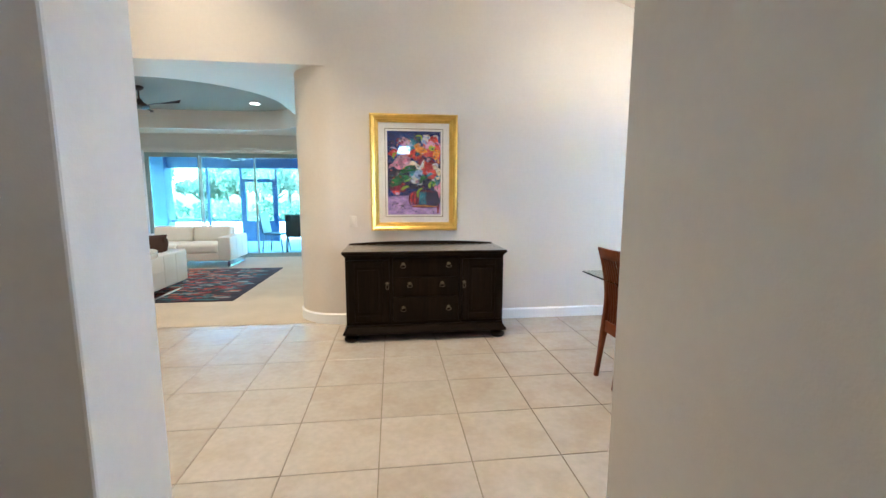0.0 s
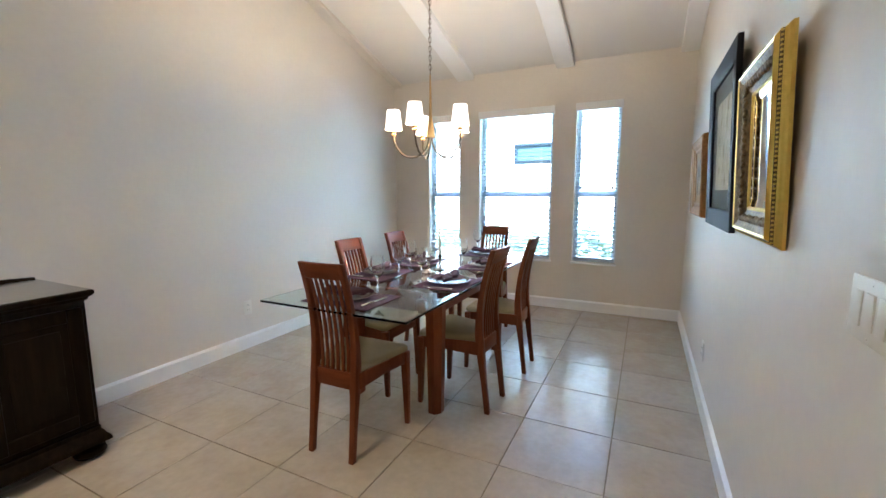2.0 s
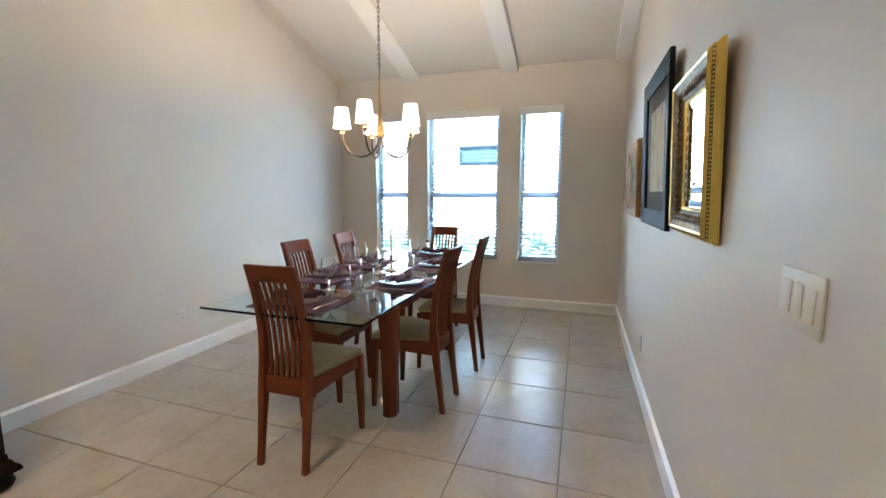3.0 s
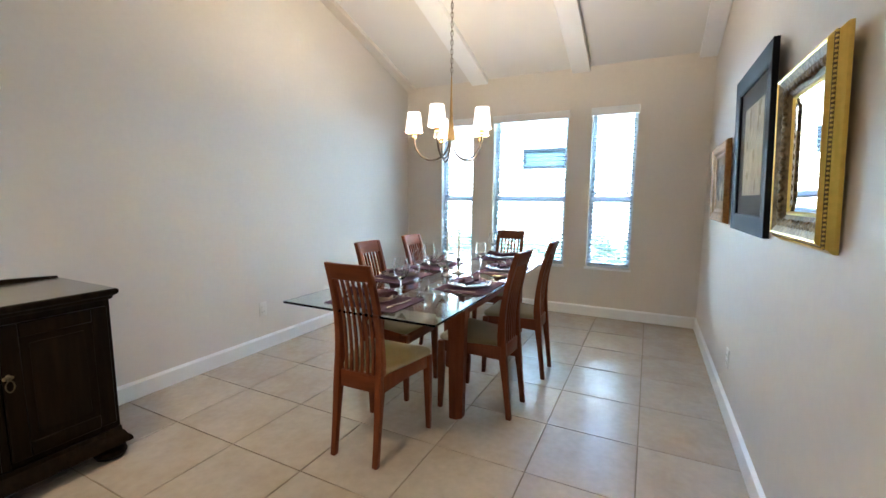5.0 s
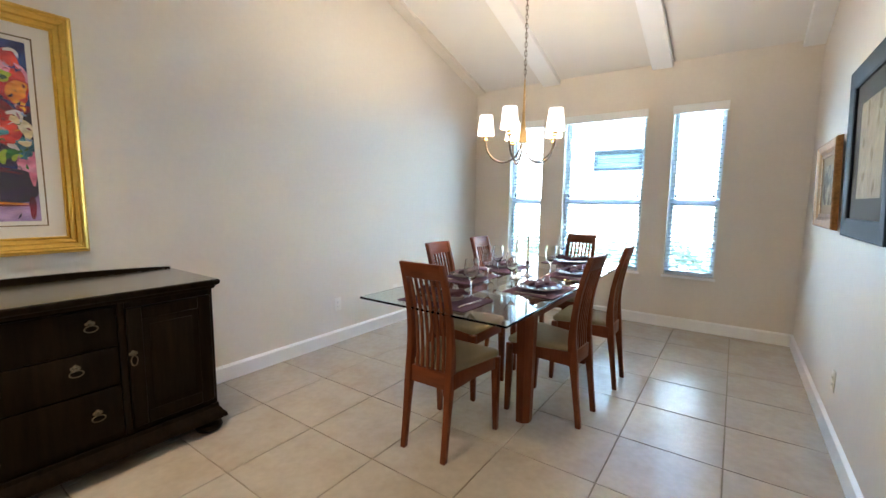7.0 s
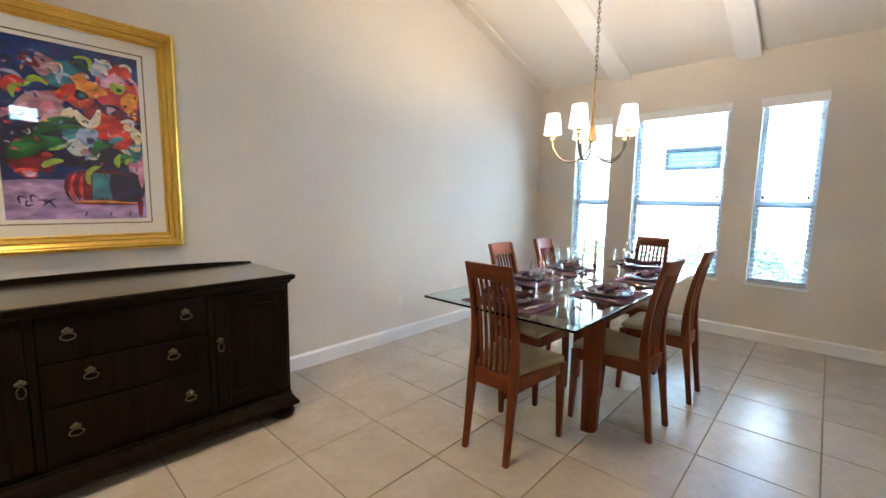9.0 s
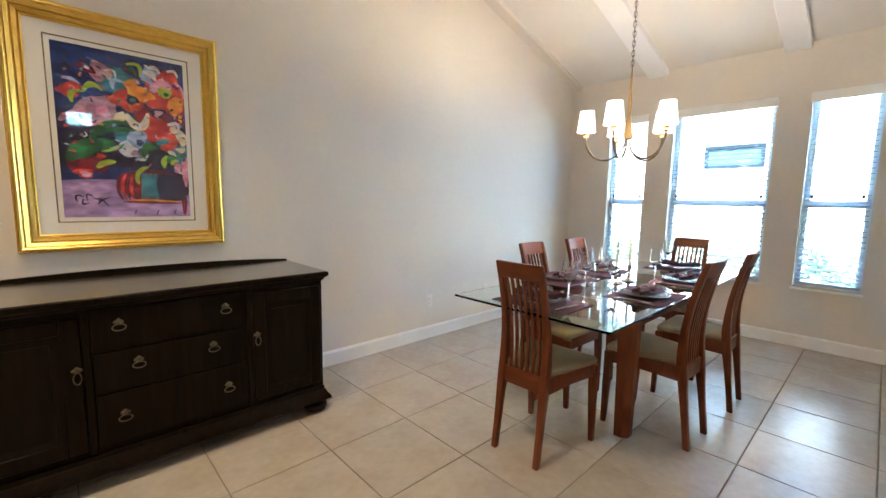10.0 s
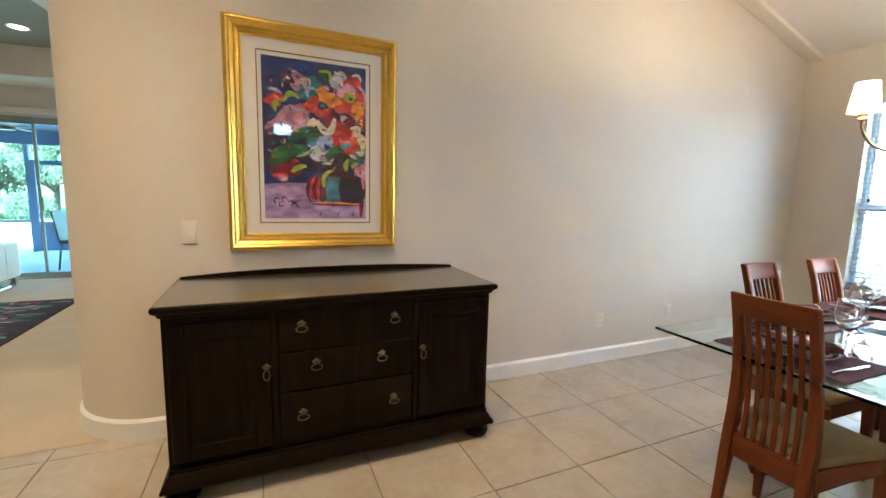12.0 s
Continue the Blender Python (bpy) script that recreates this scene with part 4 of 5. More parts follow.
# blooms
for a in (("maroon", 0.23, 0.12, 0.07, 0.045, -30), ("white", 0.24, 0.12, 0.025, 0.012, -30), ("navy", 0.10, 0.13, 0.05, 0.03, -20), ("red", 0.12, 0.24, 0.08, 0.04, 10),
          ("red", 0.53, 0.27, 0.13, 0.11, 10), ("orange", 0.62, 0.22, 0.12, 0.075, -25), ("orange", 0.56, 0.17, 0.06, 0.04, 40), ("navy", 0.56, 0.27, 0.05, 0.045, 0), ("teal", 0.565, 0.268, 0.025, 0.02, 0),
          ("pink", 0.80, 0.16, 0.10, 0.06, 20), ("red", 0.90, 0.28, 0.09, 0.11, 10), ("orange", 0.93, 0.26, 0.06, 0.08, 0), ("lime", 0.84, 0.20, 0.055, 0.045, 20), ("green", 0.845, 0.205, 0.025, 0.02, 0),
          ("red", 0.76, 0.44, 0.14, 0.12, 0), ("red", 0.84, 0.50, 0.09, 0.07, 0), ("teal", 0.80, 0.52, 0.06, 0.045, 0), ("red", 0.83, 0.545, 0.06, 0.045, 20),
          ("navy", 0.76, 0.33, 0.07, 0.05, 10), ("mauve", 0.77, 0.33, 0.035, 0.025, 10), ("maroon", 0.95, 0.37, 0.06, 0.04, 20),
          ("mauve", 0.30, 0.35, 0.11, 0.10, 30), ("pink", 0.33, 0.36, 0.05, 0.05, 0), ("cream", 0.46, 0.38, 0.05, 0.04, 30),
          ("sky", 0.60, 0.50, 0.06, 0.08, 10), ("blue", 0.60, 0.53, 0.03, 0.03, 0), ("white", 0.53, 0.59, 0.10, 0.055, -10), ("mauve", 0.56, 0.60, 0.04, 0.03, 0), ("blue", 0.62, 0.58, 0.04, 0.03, 0),
          ("red", 0.16, 0.735, 0.07, 0.04, -10), ("pink", 0.17, 0.74, 0.04, 0.025, -10), ("white", 0.18, 0.75, 0.02, 0.012, 0), ("red", 0.29, 0.63, 0.035, 0.025, 0), ("maroon", 0.10, 0.64, 0.06, 0.05, 0)):
    blob(*a)
# loaded brush strokes
for a in (("white", 0.66, 0.09, 0.76, 0.13, 0.03, 0.06), ("white", 0.70, 0.06, 0.80, 0.08, 0.03, 0.04), ("sky", 0.64, 0.13, 0.74, 0.16, 0.02, 0.05), ("white", 0.86, 0.06, 0.95, 0.09, 0.04, 0.03),
          ("lime", 0.53, 0.06, 0.63, 0.12, 0.07, 0.035), ("green", 0.52, 0.08, 0.60, 0.13, 0.03, 0.03), ("lime", 0.20, 0.26, 0.34, 0.24, 0.06, 0.05), ("lime", 0.12, 0.33, 0.20, 0.26, 0.05, 0.045),
          ("lime", 0.79, 0.22, 0.87, 0.18, 0.05, 0.03), ("cream", 0.50, 0.36, 0.68, 0.34, -0.13, 0.08), ("white", 0.52, 0.38, 0.66, 0.36, -0.10, 0.05),
          ("cream", 0.86, 0.42, 0.96, 0.54, 0.05, 0.09), ("white", 0.84, 0.40, 0.93, 0.44, 0.05, 0.05), ("cream", 0.90, 0.55, 0.97, 0.52, -0.04, 0.05),
          ("green", 0.06, 0.66, 0.40, 0.55, 0.05, 0.15), ("green", 0.22, 0.55, 0.52, 0.42, 0.08, 0.06), ("green", 0.28, 0.50, 0.56, 0.46, 0.03, 0.05), ("lime", 0.30, 0.60, 0.46, 0.54, -0.02, 0.03),
          ("green", 0.62, 0.62, 0.76, 0.56, 0.06, 0.08), ("green", 0.78, 0.66, 0.92, 0.60, 0.02, 0.07), ("lime", 0.80, 0.68, 0.82, 0.60, 0.02, 0.05), ("lime", 0.86, 0.66, 0.92, 0.63, 0.02, 0.04),
          ("lime", 0.26, 0.70, 0.40, 0.66, 0.02, 0.055), ("white", 0.44, 0.55, 0.52, 0.58, 0.06, 0.03), ("white", 0.56, 0.63, 0.66, 0.60, -0.03, 0.03), ("white", 0.83, 0.57, 0.90, 0.60, 0.01, 0.035),
          ("sky", 0.54, 0.46, 0.62, 0.56, -0.06, 0.03), ("pink", 0.92, 0.12, 0.99, 0.22, 0.03, 0.03), ("orange", 0.88, 0.24, 0.97, 0.34, -0.05, 0.05), ("mauve", 0.02, 0.44, 0.20, 0.40, 0.03, 0.06),
          ("pink", 0.04, 0.40, 0.16, 0.44, 0.02, 0.03), ("sky", 0.06, 0.20, 0.18, 0.22, 0.02, 0.03), ("white", 0.36, 0.12, 0.44, 0.16, 0.05, 0.02), ("sky", 0.42, 0.22, 0.50, 0.17, 0.05, 0.04)):
    sweep(*a)
# many small broken strokes between the blooms
dab = random.Random(21)
for i in range(150):
    u, v = dab.uniform(0.03, 0.97), dab.uniform(0.03, 0.70)
    ink = dab.choice(("blue", "navy", "maroon", "red", "sky", "teal", "mauve", "green", "blue", "navy", "white", "orange"))
    a, s = dab.uniform(0, 6.28), dab.uniform(0.02, 0.06)
    sweep(ink, u, v, min(0.99, max(0.01, u + s * math.cos(a))), max(0.01, v + 0.6 * s * math.sin(a)), dab.uniform(-0.02, 0.02), dab.uniform(0.006, 0.02))
# vase
blob("maroon", 0.71, 0.80, 0.31, 0.165, 0, 0.02)
blob("navy", 0.86, 0.80, 0.16, 0.15, 0, 0.02)
for k in range(5):
    u = 0.58 + 0.045 * k
    sweep(("teal", "teal", "teal", "teal", "navy")[k], u, 0.715, u + 0.004, 0.90, 0.010 * (2 - k), 0.055)
for k, ink in enumerate(("maroon", "red", "maroon", "red", "maroon", "maroon")):
    u = 0.42 + 0.027 * k
    sweep(ink, u + 0.03, 0.725, u + 0.02, 0.895, -0.045 + 0.008 * k, 0.028)
sweep("maroon", 0.46, 0.722, 0.90, 0.730, 0.02, 0.022)
sweep("lime", 0.57, 0.79, 0.66, 0.68, 0.05, 0.045)
sweep("pink", 0.97, 0.63, 0.975, 0.80, 0.0, 0.05)
patch("lilac", 0.30, 0.905, 1, 1)
sweep("orange", 0.47, 0.895, 0.93, 0.902, 0.0, 0.030)
sweep("maroon", 0.44, 0.905, 0.93, 0.912, 0.0, 0.025)
sweep("maroon", 0.955, 0.86, 0.95, 0.99, 0.0, 0.05)
# scribble and ticks at the bottom
for a in ((0.10, 0.91, 0.15, 0.88, 0.05), (0.14, 0.89, 0.18, 0.91, -0.04), (0.17, 0.90, 0.22, 0.88, 0.05), (0.21, 0.89, 0.25, 0.92, 0.03), (0.24, 0.92, 0.33, 0.88, 0.01), (0.26, 0.88, 0.32, 0.93, 0.0)):
    sweep("navy", *a, 0.016)
for u in (0.53, 0.71, 0.86):
    sweep("navy", u - 0.01, 0.985, u + 0.012, 0.955, 0.02 * (0.7 - u), 0.012)
for k, b in strokes.items():
    part("paint", b, INKS[k], painting, smooth=False)
g = part("glazing", boxed(-PW / 2 - 0.004, PW / 2 + 0.004, -0.0155, -0.0135, -PH / 2 - 0.004, PH / 2 + 0.004), GLASS_PICTURE, painting, "clear picture glass", smooth=False)
g.visible_shadow = False

# mirror in an ornate frame on the south wall
MIRROR_PROFILE = [(0.0765, 0.004), (0.0765, 0.048), (0.082, 0.050), (0.088, 0.043), (0.094, 0.034), (0.098, 0.031), (0.102, 0.025), (0.108, 0.020), (0.1125, 0.014), (0.1125, 0.004)]
MW, MH = 0.335, 0.400
mir = framed("mirror", (1.88, SOUTH + 0.013, 1.445), 180, MW, MH, MIRROR_PROFILE, GOLD, "wall mirror in a deep ornate antique gold frame", "mirror", 2.2)
part("mirror_glass", boxed(-MW / 2 - 0.005, MW / 2 + 0.005, -0.010, -0.0065, -MH / 2 - 0.005, MH / 2 + 0.005), SILVER, mir, "silvered mirror glass", smooth=False)
part("bevel", frame_ring(bmesh.new(), MW - 0.05, MH - 0.05, [(0, 0.0102), (0, 0.0108), (0.025, 0.0132), (0.025, 0.0102)]), SILVER, mir, smooth=False)
part("carved_band", frame_ring(bmesh.new(), MW, MH, [(0.014, 0.004), (0.014, 0.016), (0.030, 0.024), (0.050, 0.034), (0.066, 0.042), (0.076, 0.046), (0.076, 0.004)]), OLD_GOLD, mir, "tarnished carved band", smooth=False)
# darker ring standing slightly proud between the two gold bands
part("groove", frame_ring(bmesh.new(), MW, MH, [(0.0925, 0.026), (0.0925, 0.039), (0.0985, 0.034), (0.0985, 0.026)]), OLD_GOLD, mir, "dark raised band", smooth=False)
part("inner_lip", frame_ring(bmesh.new(), MW, MH, [(0, 0.004), (0, 0.014), (0.006, 0.019), (0.0135, 0.017), (0.0135, 0.004)]), GOLD, mir, smooth=False)
bm = bmesh.new()
for side in range(4):
    length = (MW if side % 2 == 0 else MH) + 0.09
    count = 26
    for i in range(count):
        s = -length / 2 + length * (i + 0.5) / count
        off = (MH if side % 2 == 0 else MW) / 2 + 0.046
        sg = -1 if side < 2 else 1
        c = Vector((s, -0.030, sg * off)) if side % 2 == 0 else Vector((sg * off, -0.030, s))
        lean = (35 if i % 2 else -35)
        m = Matrix.Translation(c) @ Matrix.Rotation(radians(lean if side % 2 == 0 else 90 + lean), 4, "Y") @ Matrix.Diagonal((0.009, 0.009, 0.020 + 0.005 * math.sin(i * 2.1), 1))
        bmesh.ops.create_icosphere(bm, subdivisions=2, radius=1, matrix=m)
part("carved_leaves", bm, OLD_GOLD, mir, "tarnished carved leaf ornament")
for side in range(4):
    bm = bmesh.new()
    length = (MW if side % 2 == 0 else MH) + 0.20
    for i in range(46):
        s = -length / 2 + length * (i + 0.5) / 46
        off = (MH if side % 2 == 0 else MW) / 2 + 0.096
        sg = -1 if side < 2 else 1
        c = Vector((s, -0.034, sg * off)) if side % 2 == 0 else Vector((sg * off, -0.034, s))
        bmesh.ops.create_icosphere(bm, subdivisions=1, radius=0.0048, matrix=Matrix.Translation(c))
    part("beading", bm, GOLD, mir)

# black framed print
BW, BH = 0.632, 0.665
blk = framed("framed_print", (2.76, SOUTH + 0.016, 1.542), 180, BW, BH, [(0, 0.004), (0, 0.020), (0.010, 0.024), (0.090, 0.028), (0.094, 0.026), (0.094, 0.004)], BLACK_FRAME, "pale antique print with grey mat in a wide black frame", "picture", 2)
part("mat", frame_ring(bmesh.new(), BW - 0.20, BH - 0.20, [(0, 0.0065), (0, 0.0085), (0.11, 0.0085), (0.11, 0.0065)]), MAT_GREY, blk, "grey mat board", smooth=False)
PRINT = material("faded_print_paper", (0.68, 0.58, 0.40), 0.8, grain=0.12, grain_scale=18, stain=0.3, stain_scale=7, second=(0.55, 0.48, 0.33))
part("print", boxed(-BW / 2 + 0.09, BW / 2 - 0.09, -0.0078, -0.0065, -BH / 2 + 0.09, BH / 2 - 0.09), PRINT, blk, "faded tan print", smooth=False)
bm = bmesh.new()
for i in range(9):
    x, z = random.uniform(-0.15, 0.15), random.uniform(-0.22, 0.22)
    pts = []
    for k in range(14):
        a = 2 * math.pi * k / 14
        r = random.uniform(0.012, 0.035)
        pts.append((x + r * math.cos(a), z + 1.4 * r * math.sin(a)))
    flat(bm, pts, 0.0080 + i * 0.00002)
part("print_marks", bm, material("print_ink", (0.45, 0.36, 0.22), 0.8, grain=0.3, grain_scale=30), blk, smooth=False)
gb = part("glazing", boxed(-BW / 2 - 0.004, BW / 2 + 0.004, -0.0155, -0.0135, -BH / 2 - 0.004, BH / 2 + 0.004), GLASS_MATTE, blk, smooth=False)
gb.visible_shadow = False

# small gilt frame
SW_, SH_ = 0.516, 0.38
sm = framed("framed_picture", (3.75, SOUTH + 0.011, 1.408), 180, SW_, SH_, [(0, 0.004), (0, 0.014), (0.014, 0.018), (0.022, 0.015), (0.040, 0.028), (0.070, 0.034), (0.080, 0.038), (0.088, 0.030), (0.092, 0.004)], GILT_BROWN, "small dark picture in a carved gilt frame", "picture", 2)
part("mat", frame_ring(bmesh.new(), SW_ - 0.12, SH_ - 0.12, [(0, 0.0065), (0, 0.0085), (0.066, 0.0085), (0.066, 0.0065)]), TAN_MAT, sm, smooth=False)
part("print", boxed(-SW_ / 2 + 0.05, SW_ / 2 - 0.05, -0.0078, -0.0065, -SH_ / 2 + 0.05, SH_ / 2 - 0.05), material("dark_print", (0.13, 0.09, 0.05), 0.7, stain=0.4, stain_scale=10, second=(0.30, 0.24, 0.15)), sm, smooth=False)


# ---- plates on the walls ----
def wall_plate(place, rz, gangs, kind):
    label = {"switch": "white rocker light switch plate", "outlet": "white duplex wall outlet"}[kind]
    t = thing("light_switch" if kind == "switch" else "wall_outlet", place, rz, label, "switch" if kind == "switch" else "outlet")
    w = 0.072 + 0.046 * (gangs - 1)
    part("plate", boxed(-w / 2, w / 2, -0.007, 0, -0.059, 0.059, 0.0035), PLASTIC, t)
    for g in range(gangs):
        x = (g - (gangs - 1) / 2) * 0.046
        if kind == "switch":
            bm = boxed(-0.0165, 0.0165, -0.004, 0.004, -0.033, 0.033, 0.002)
            bmesh.ops.rotate(bm, verts=bm.verts, matrix=Matrix.Rotation(radians(1.5 if g % 2 else -1.5), 3, "X"))
            o = part("rocker", bm, PLASTIC, t)
            o.location = (x, -0.0058, 0)
        else:
            for s in (-1, 1):
                part("socket", boxed(x - 0.017, x + 0.017, -0.0095, -0.006, s * 0.02 - 0.014, s * 0.02 + 0.014, 0.004), PLASTIC, t)
                for sx in (-1, 1):
                    part("slot", boxed(x + sx * 0.006 - 0.001, x + sx * 0.006 + 0.001, -0.0099, -0.009, s * 0.02 - 0.004, s * 0.02 + 0.006), BLACK_STEEL, t, smooth=False)
    for s in (-1, 1):
        part("screw", boxed(-0.002, 0.002, -0.0078, -0.006, s * 0.048 - 0.002, s * 0.048 + 0.002, 0.0006, 1), PLASTIC, t)


wall_plate((-0.317, NORTH, 1.08), 0, 1, "switch")
wall_plate((2.463, NORTH, 0.347), 0, 1, "outlet")
wall_plate((3.23, NORTH, 0.350), 0, 1, "outlet")
wall_plate((1.087, SOUTH, 1.087), 180, 3, "switch")
wall_plate((3.03, SOUTH, 0.33), 180, 1, "outlet")


# ---- living room ----
# Makes the living room's downlights and also the fill lamps added further down.
def downlight(x, y, z, watts, angle=165, colour=(1, 0.88, 0.72)):
    d = thing("ceiling_downlight", (x, y, z), 0, "round recessed ceiling downlight, some added as fill, switched on", "downlight", "recessed downlights")
    part("trim_ring", lathe(bmesh.new(), [(0.075, 0), (0.098, -0.002), (0.100, -0.006), (0.094, -0.008), (0.075, -0.004)], 28), WHITE, d)
    part("lens", lathe(bmesh.new(), [(0, -0.003), (0.074, -0.003), (0.074, 0.0), (0, 0.0)], 24), CAN_LIGHT, d, "glowing lens")
    lamp("downlight_lamp", (x, y, z - 0.03), watts, 0.06, colour, "SPOT", 0.8, angle)


for x in (-2.30, -4.95):
    for y in (6.35, 8.30):
        downlight(x, y, TZ, 2.6, 120, (1, 0.80, 0.56))


def living_fan(x, y, z):
    f = thing("ceiling_fan", (x, y, z), 0, "dark three-blade ceiling fan hanging from the tray ceiling", "fan")
    part("canopy", lathe(bmesh.new(), [(0, 0), (0.075, 0), (0.07, -0.03), (0.03, -0.06), (0, -0.06)], 24), FAN_WOOD, f)
    part("downrod", tube(bmesh.new(), [(0, 0, -0.05), (0, 0, -0.20)], 0.013, 10), FAN_WOOD, f)
    part("motor", lathe(bmesh.new(), [(0, -0.17), (0.03, -0.18), (0.06, -0.23), (0.13, -0.27), (0.135, -0.29), (0.09, -0.315), (0, -0.32)], 28), FAN_WOOD, f)
    for k in range(3):
        bm = bmesh.new()
        rows = []
        for i in range(13):
            s = i / 12
            r = 0.09 + 0.56 * s
            half = 0.055 + 0.03 * math.sin(math.pi * s) - 0.04 * s * s
            sweep_y = 0.10 * s * s
            zc = -0.285 + 0.05 * s
            rows.append([bm.verts.new((r, sweep_y + half * c, zc + 0.022 * c + t)) for t in (-0.005, 0.005) for c in (-1, 0, 1)])
        for a, b in zip(rows, rows[1:]):
            for p, q in ((0, 1), (1, 2), (5, 4), (4, 3), (2, 5), (3, 0)):
                bm.faces.new((a[p], a[q], b[q], b[p]))
        bm.faces.new([rows[0][i] for i in (0, 1, 2, 5, 4, 3)])
        bm.faces.new([rows[-1][i] for i in (0, 1, 2, 5, 4, 3)])
        b = part("blade", bm, FAN_WOOD, f)
        b.matrix_basis = pose(0, 0, 0, 0, 0, 120 * k - 22)


living_fan(-3.65, 7.30, TZ)


def cushion(bm, x0, x1, y0, y1, z0, z1, r=0.05):
    box(bm, x0, x1, y0, y1, z0, z1, r, 4)
    return bm


def sofa(place, rz, width, label, hb=0.77):
    """Faces +y in its own frame; its origin is the middle of the back's foot."""
    s = thing("sofa", place, rz, label, "sofa", "white leather sofas")
    w = width / 2
    part("base", cushion(bmesh.new(), -w + 0.02, w - 0.02, 0.05, 0.90, 0.13, 0.27, 0.02), LEATHER, s)
    for k in range(2):
        x0, x1 = (-w + 0.23, -0.003) if k == 0 else (0.003, w - 0.23)
        part("seat_cushion", cushion(bmesh.new(), x0, x1, 0.22, 0.92, 0.27, 0.44, 0.05), LEATHER, s)
        bm = cushion(bmesh.new(), x0, x1, 0.02, 0.25, 0.40, hb, 0.06)
        bmesh.ops.rotate(bm, verts=bm.verts, cent=(0, 0.1, 0.4), matrix=Matrix.Rotation(radians(7), 3, "X"))
        part("back_cushion", bm, LEATHER, s)
    part("backrest", cushion(bmesh.new(), -w + 0.21, w - 0.21, 0.0, 0.14, 0.13, hb - 0.01, 0.05), LEATHER, s)
    for sx in (-1, 1):
        x0, x1 = (w - 0.22, w) if sx > 0 else (-w, -w + 0.22)
        arm = part("armrest", cushion(bmesh.new(), x0, x1, 0.0, 0.92, 0.13, 0.57, 0.025), LEATHER, s)
        for y in (0.31, 0.61):
            part("seam", tube(bmesh.new(), [(sx * (w + 0.001), y, 0.16), (sx * (w + 0.001), y, 0.54)], 0.003, 5), LEATHER, arm)
        part("seam", tube(bmesh.new(), [(sx * (w + 0.001), 0.03, 0.35), (sx * (w + 0.001), 0.89, 0.35)], 0.003, 5), LEATHER, arm)
        xs = sx * (w - 0.06)
        bm = bmesh.new()
        box(bm, xs - 0.025, xs + 0.025, 0.06, 0.074, 0.008, 0.13, 0.003, 1)
        box(bm, xs - 0.025, xs + 0.025, 0.846, 0.86, 0.008, 0.13, 0.003, 1)
        box(bm, xs - 0.025, xs + 0.025, 0.06, 0.86, 0.006, 0.018, 0.003, 1)
        part("chrome_leg", bm, CHROME, s, "chrome sled leg")
    return s


sofa((-3.93, 5.80, 0.012), 0, 2.1, "white leather sofa with chrome sled legs, seen from its back")
sofa((-3.84, 9.28, 0.012), 180, 1.9, "white leather two-seat sofa with chrome legs on the rug", 0.72)


def pillow(place, rx, ry, rz, size=0.46):
    p = thing("throw_pillow", place, 0, "dark brown square throw pillow on the sofa", "pillow", "brown throw pillows")
    p.matrix_basis = pose(*place, rx, ry, rz)
    bm = bmesh.new()
    n = 12
    for sgn in (-1, 1):
        g = []
        for i in range(n + 1):
            for j in range(n + 1):
                u, v = -1 + 2 * i / n, -1 + 2 * j / n
                th = 0.075 * (1 - u ** 4) ** 0.6 * (1 - v ** 4) ** 0.6
                pinch = 1 - 0.06 * (1 - abs(u * v))
                g.append(bm.verts.new((u * size / 2 * pinch, sgn * th, v * size / 2 * pinch)))
        for i in range(n):
            for j in range(n):
                bm.faces.new((g[i * (n + 1) + j], g[i * (n + 1) + j + 1], g[(i + 1) * (n + 1) + j + 1], g[(i + 1) * (n + 1) + j]))
    bmesh.ops.remove_doubles(bm, verts=bm.verts, dist=1e-4)
    part("cover", bm, BROWN_CLOTH, p)


pillow((-3.20, 6.30, 0.62), -34, 0, 8)
pillow((-3.12, 6.52, 0.60), -14, 0, -60, 0.40)

# rug with many loose blocks of colour
RUGS = [material("rug_red", (0.33, 0.035, 0.04), 0.95, grain=0.3, grain_scale=120, stain=0.3, stain_scale=6, bump=0.6, bump_scale=300),
        material("rug_teal", (0.03, 0.12, 0.15), 0.95, grain=0.3, grain_scale=120, stain=0.3, stain_scale=6, bump=0.6, bump_scale=300),
        material("rug_dark", (0.03, 0.025, 0.04), 0.95, grain=0.3, grain_scale=120, stain=0.3, stain_scale=6, bump=0.6, bump_scale=300),
        material("rug_pale", (0.30, 0.34, 0.33), 0.95, grain=0.3, grain_scale=120, stain=0.3, stain_scale=6, bump=0.6, bump_scale=300),
        material("rug_orange", (0.50, 0.12, 0.06), 0.95, grain=0.3, grain_scale=120, stain=0.3, stain_scale=6, bump=0.6, bump_scale=300)]
rug = thing("area_rug", (-3.55, 7.05, 0.006), 0, "multicoloured red and teal abstract area rug on the carpet", "rug")
part("woven_base", boxed(-1.6, 1.6, -1.22, 1.22, 0, 0.010, 0.003, 1), RUGS[2], rug, smooth=False)
rr = random.Random(4)
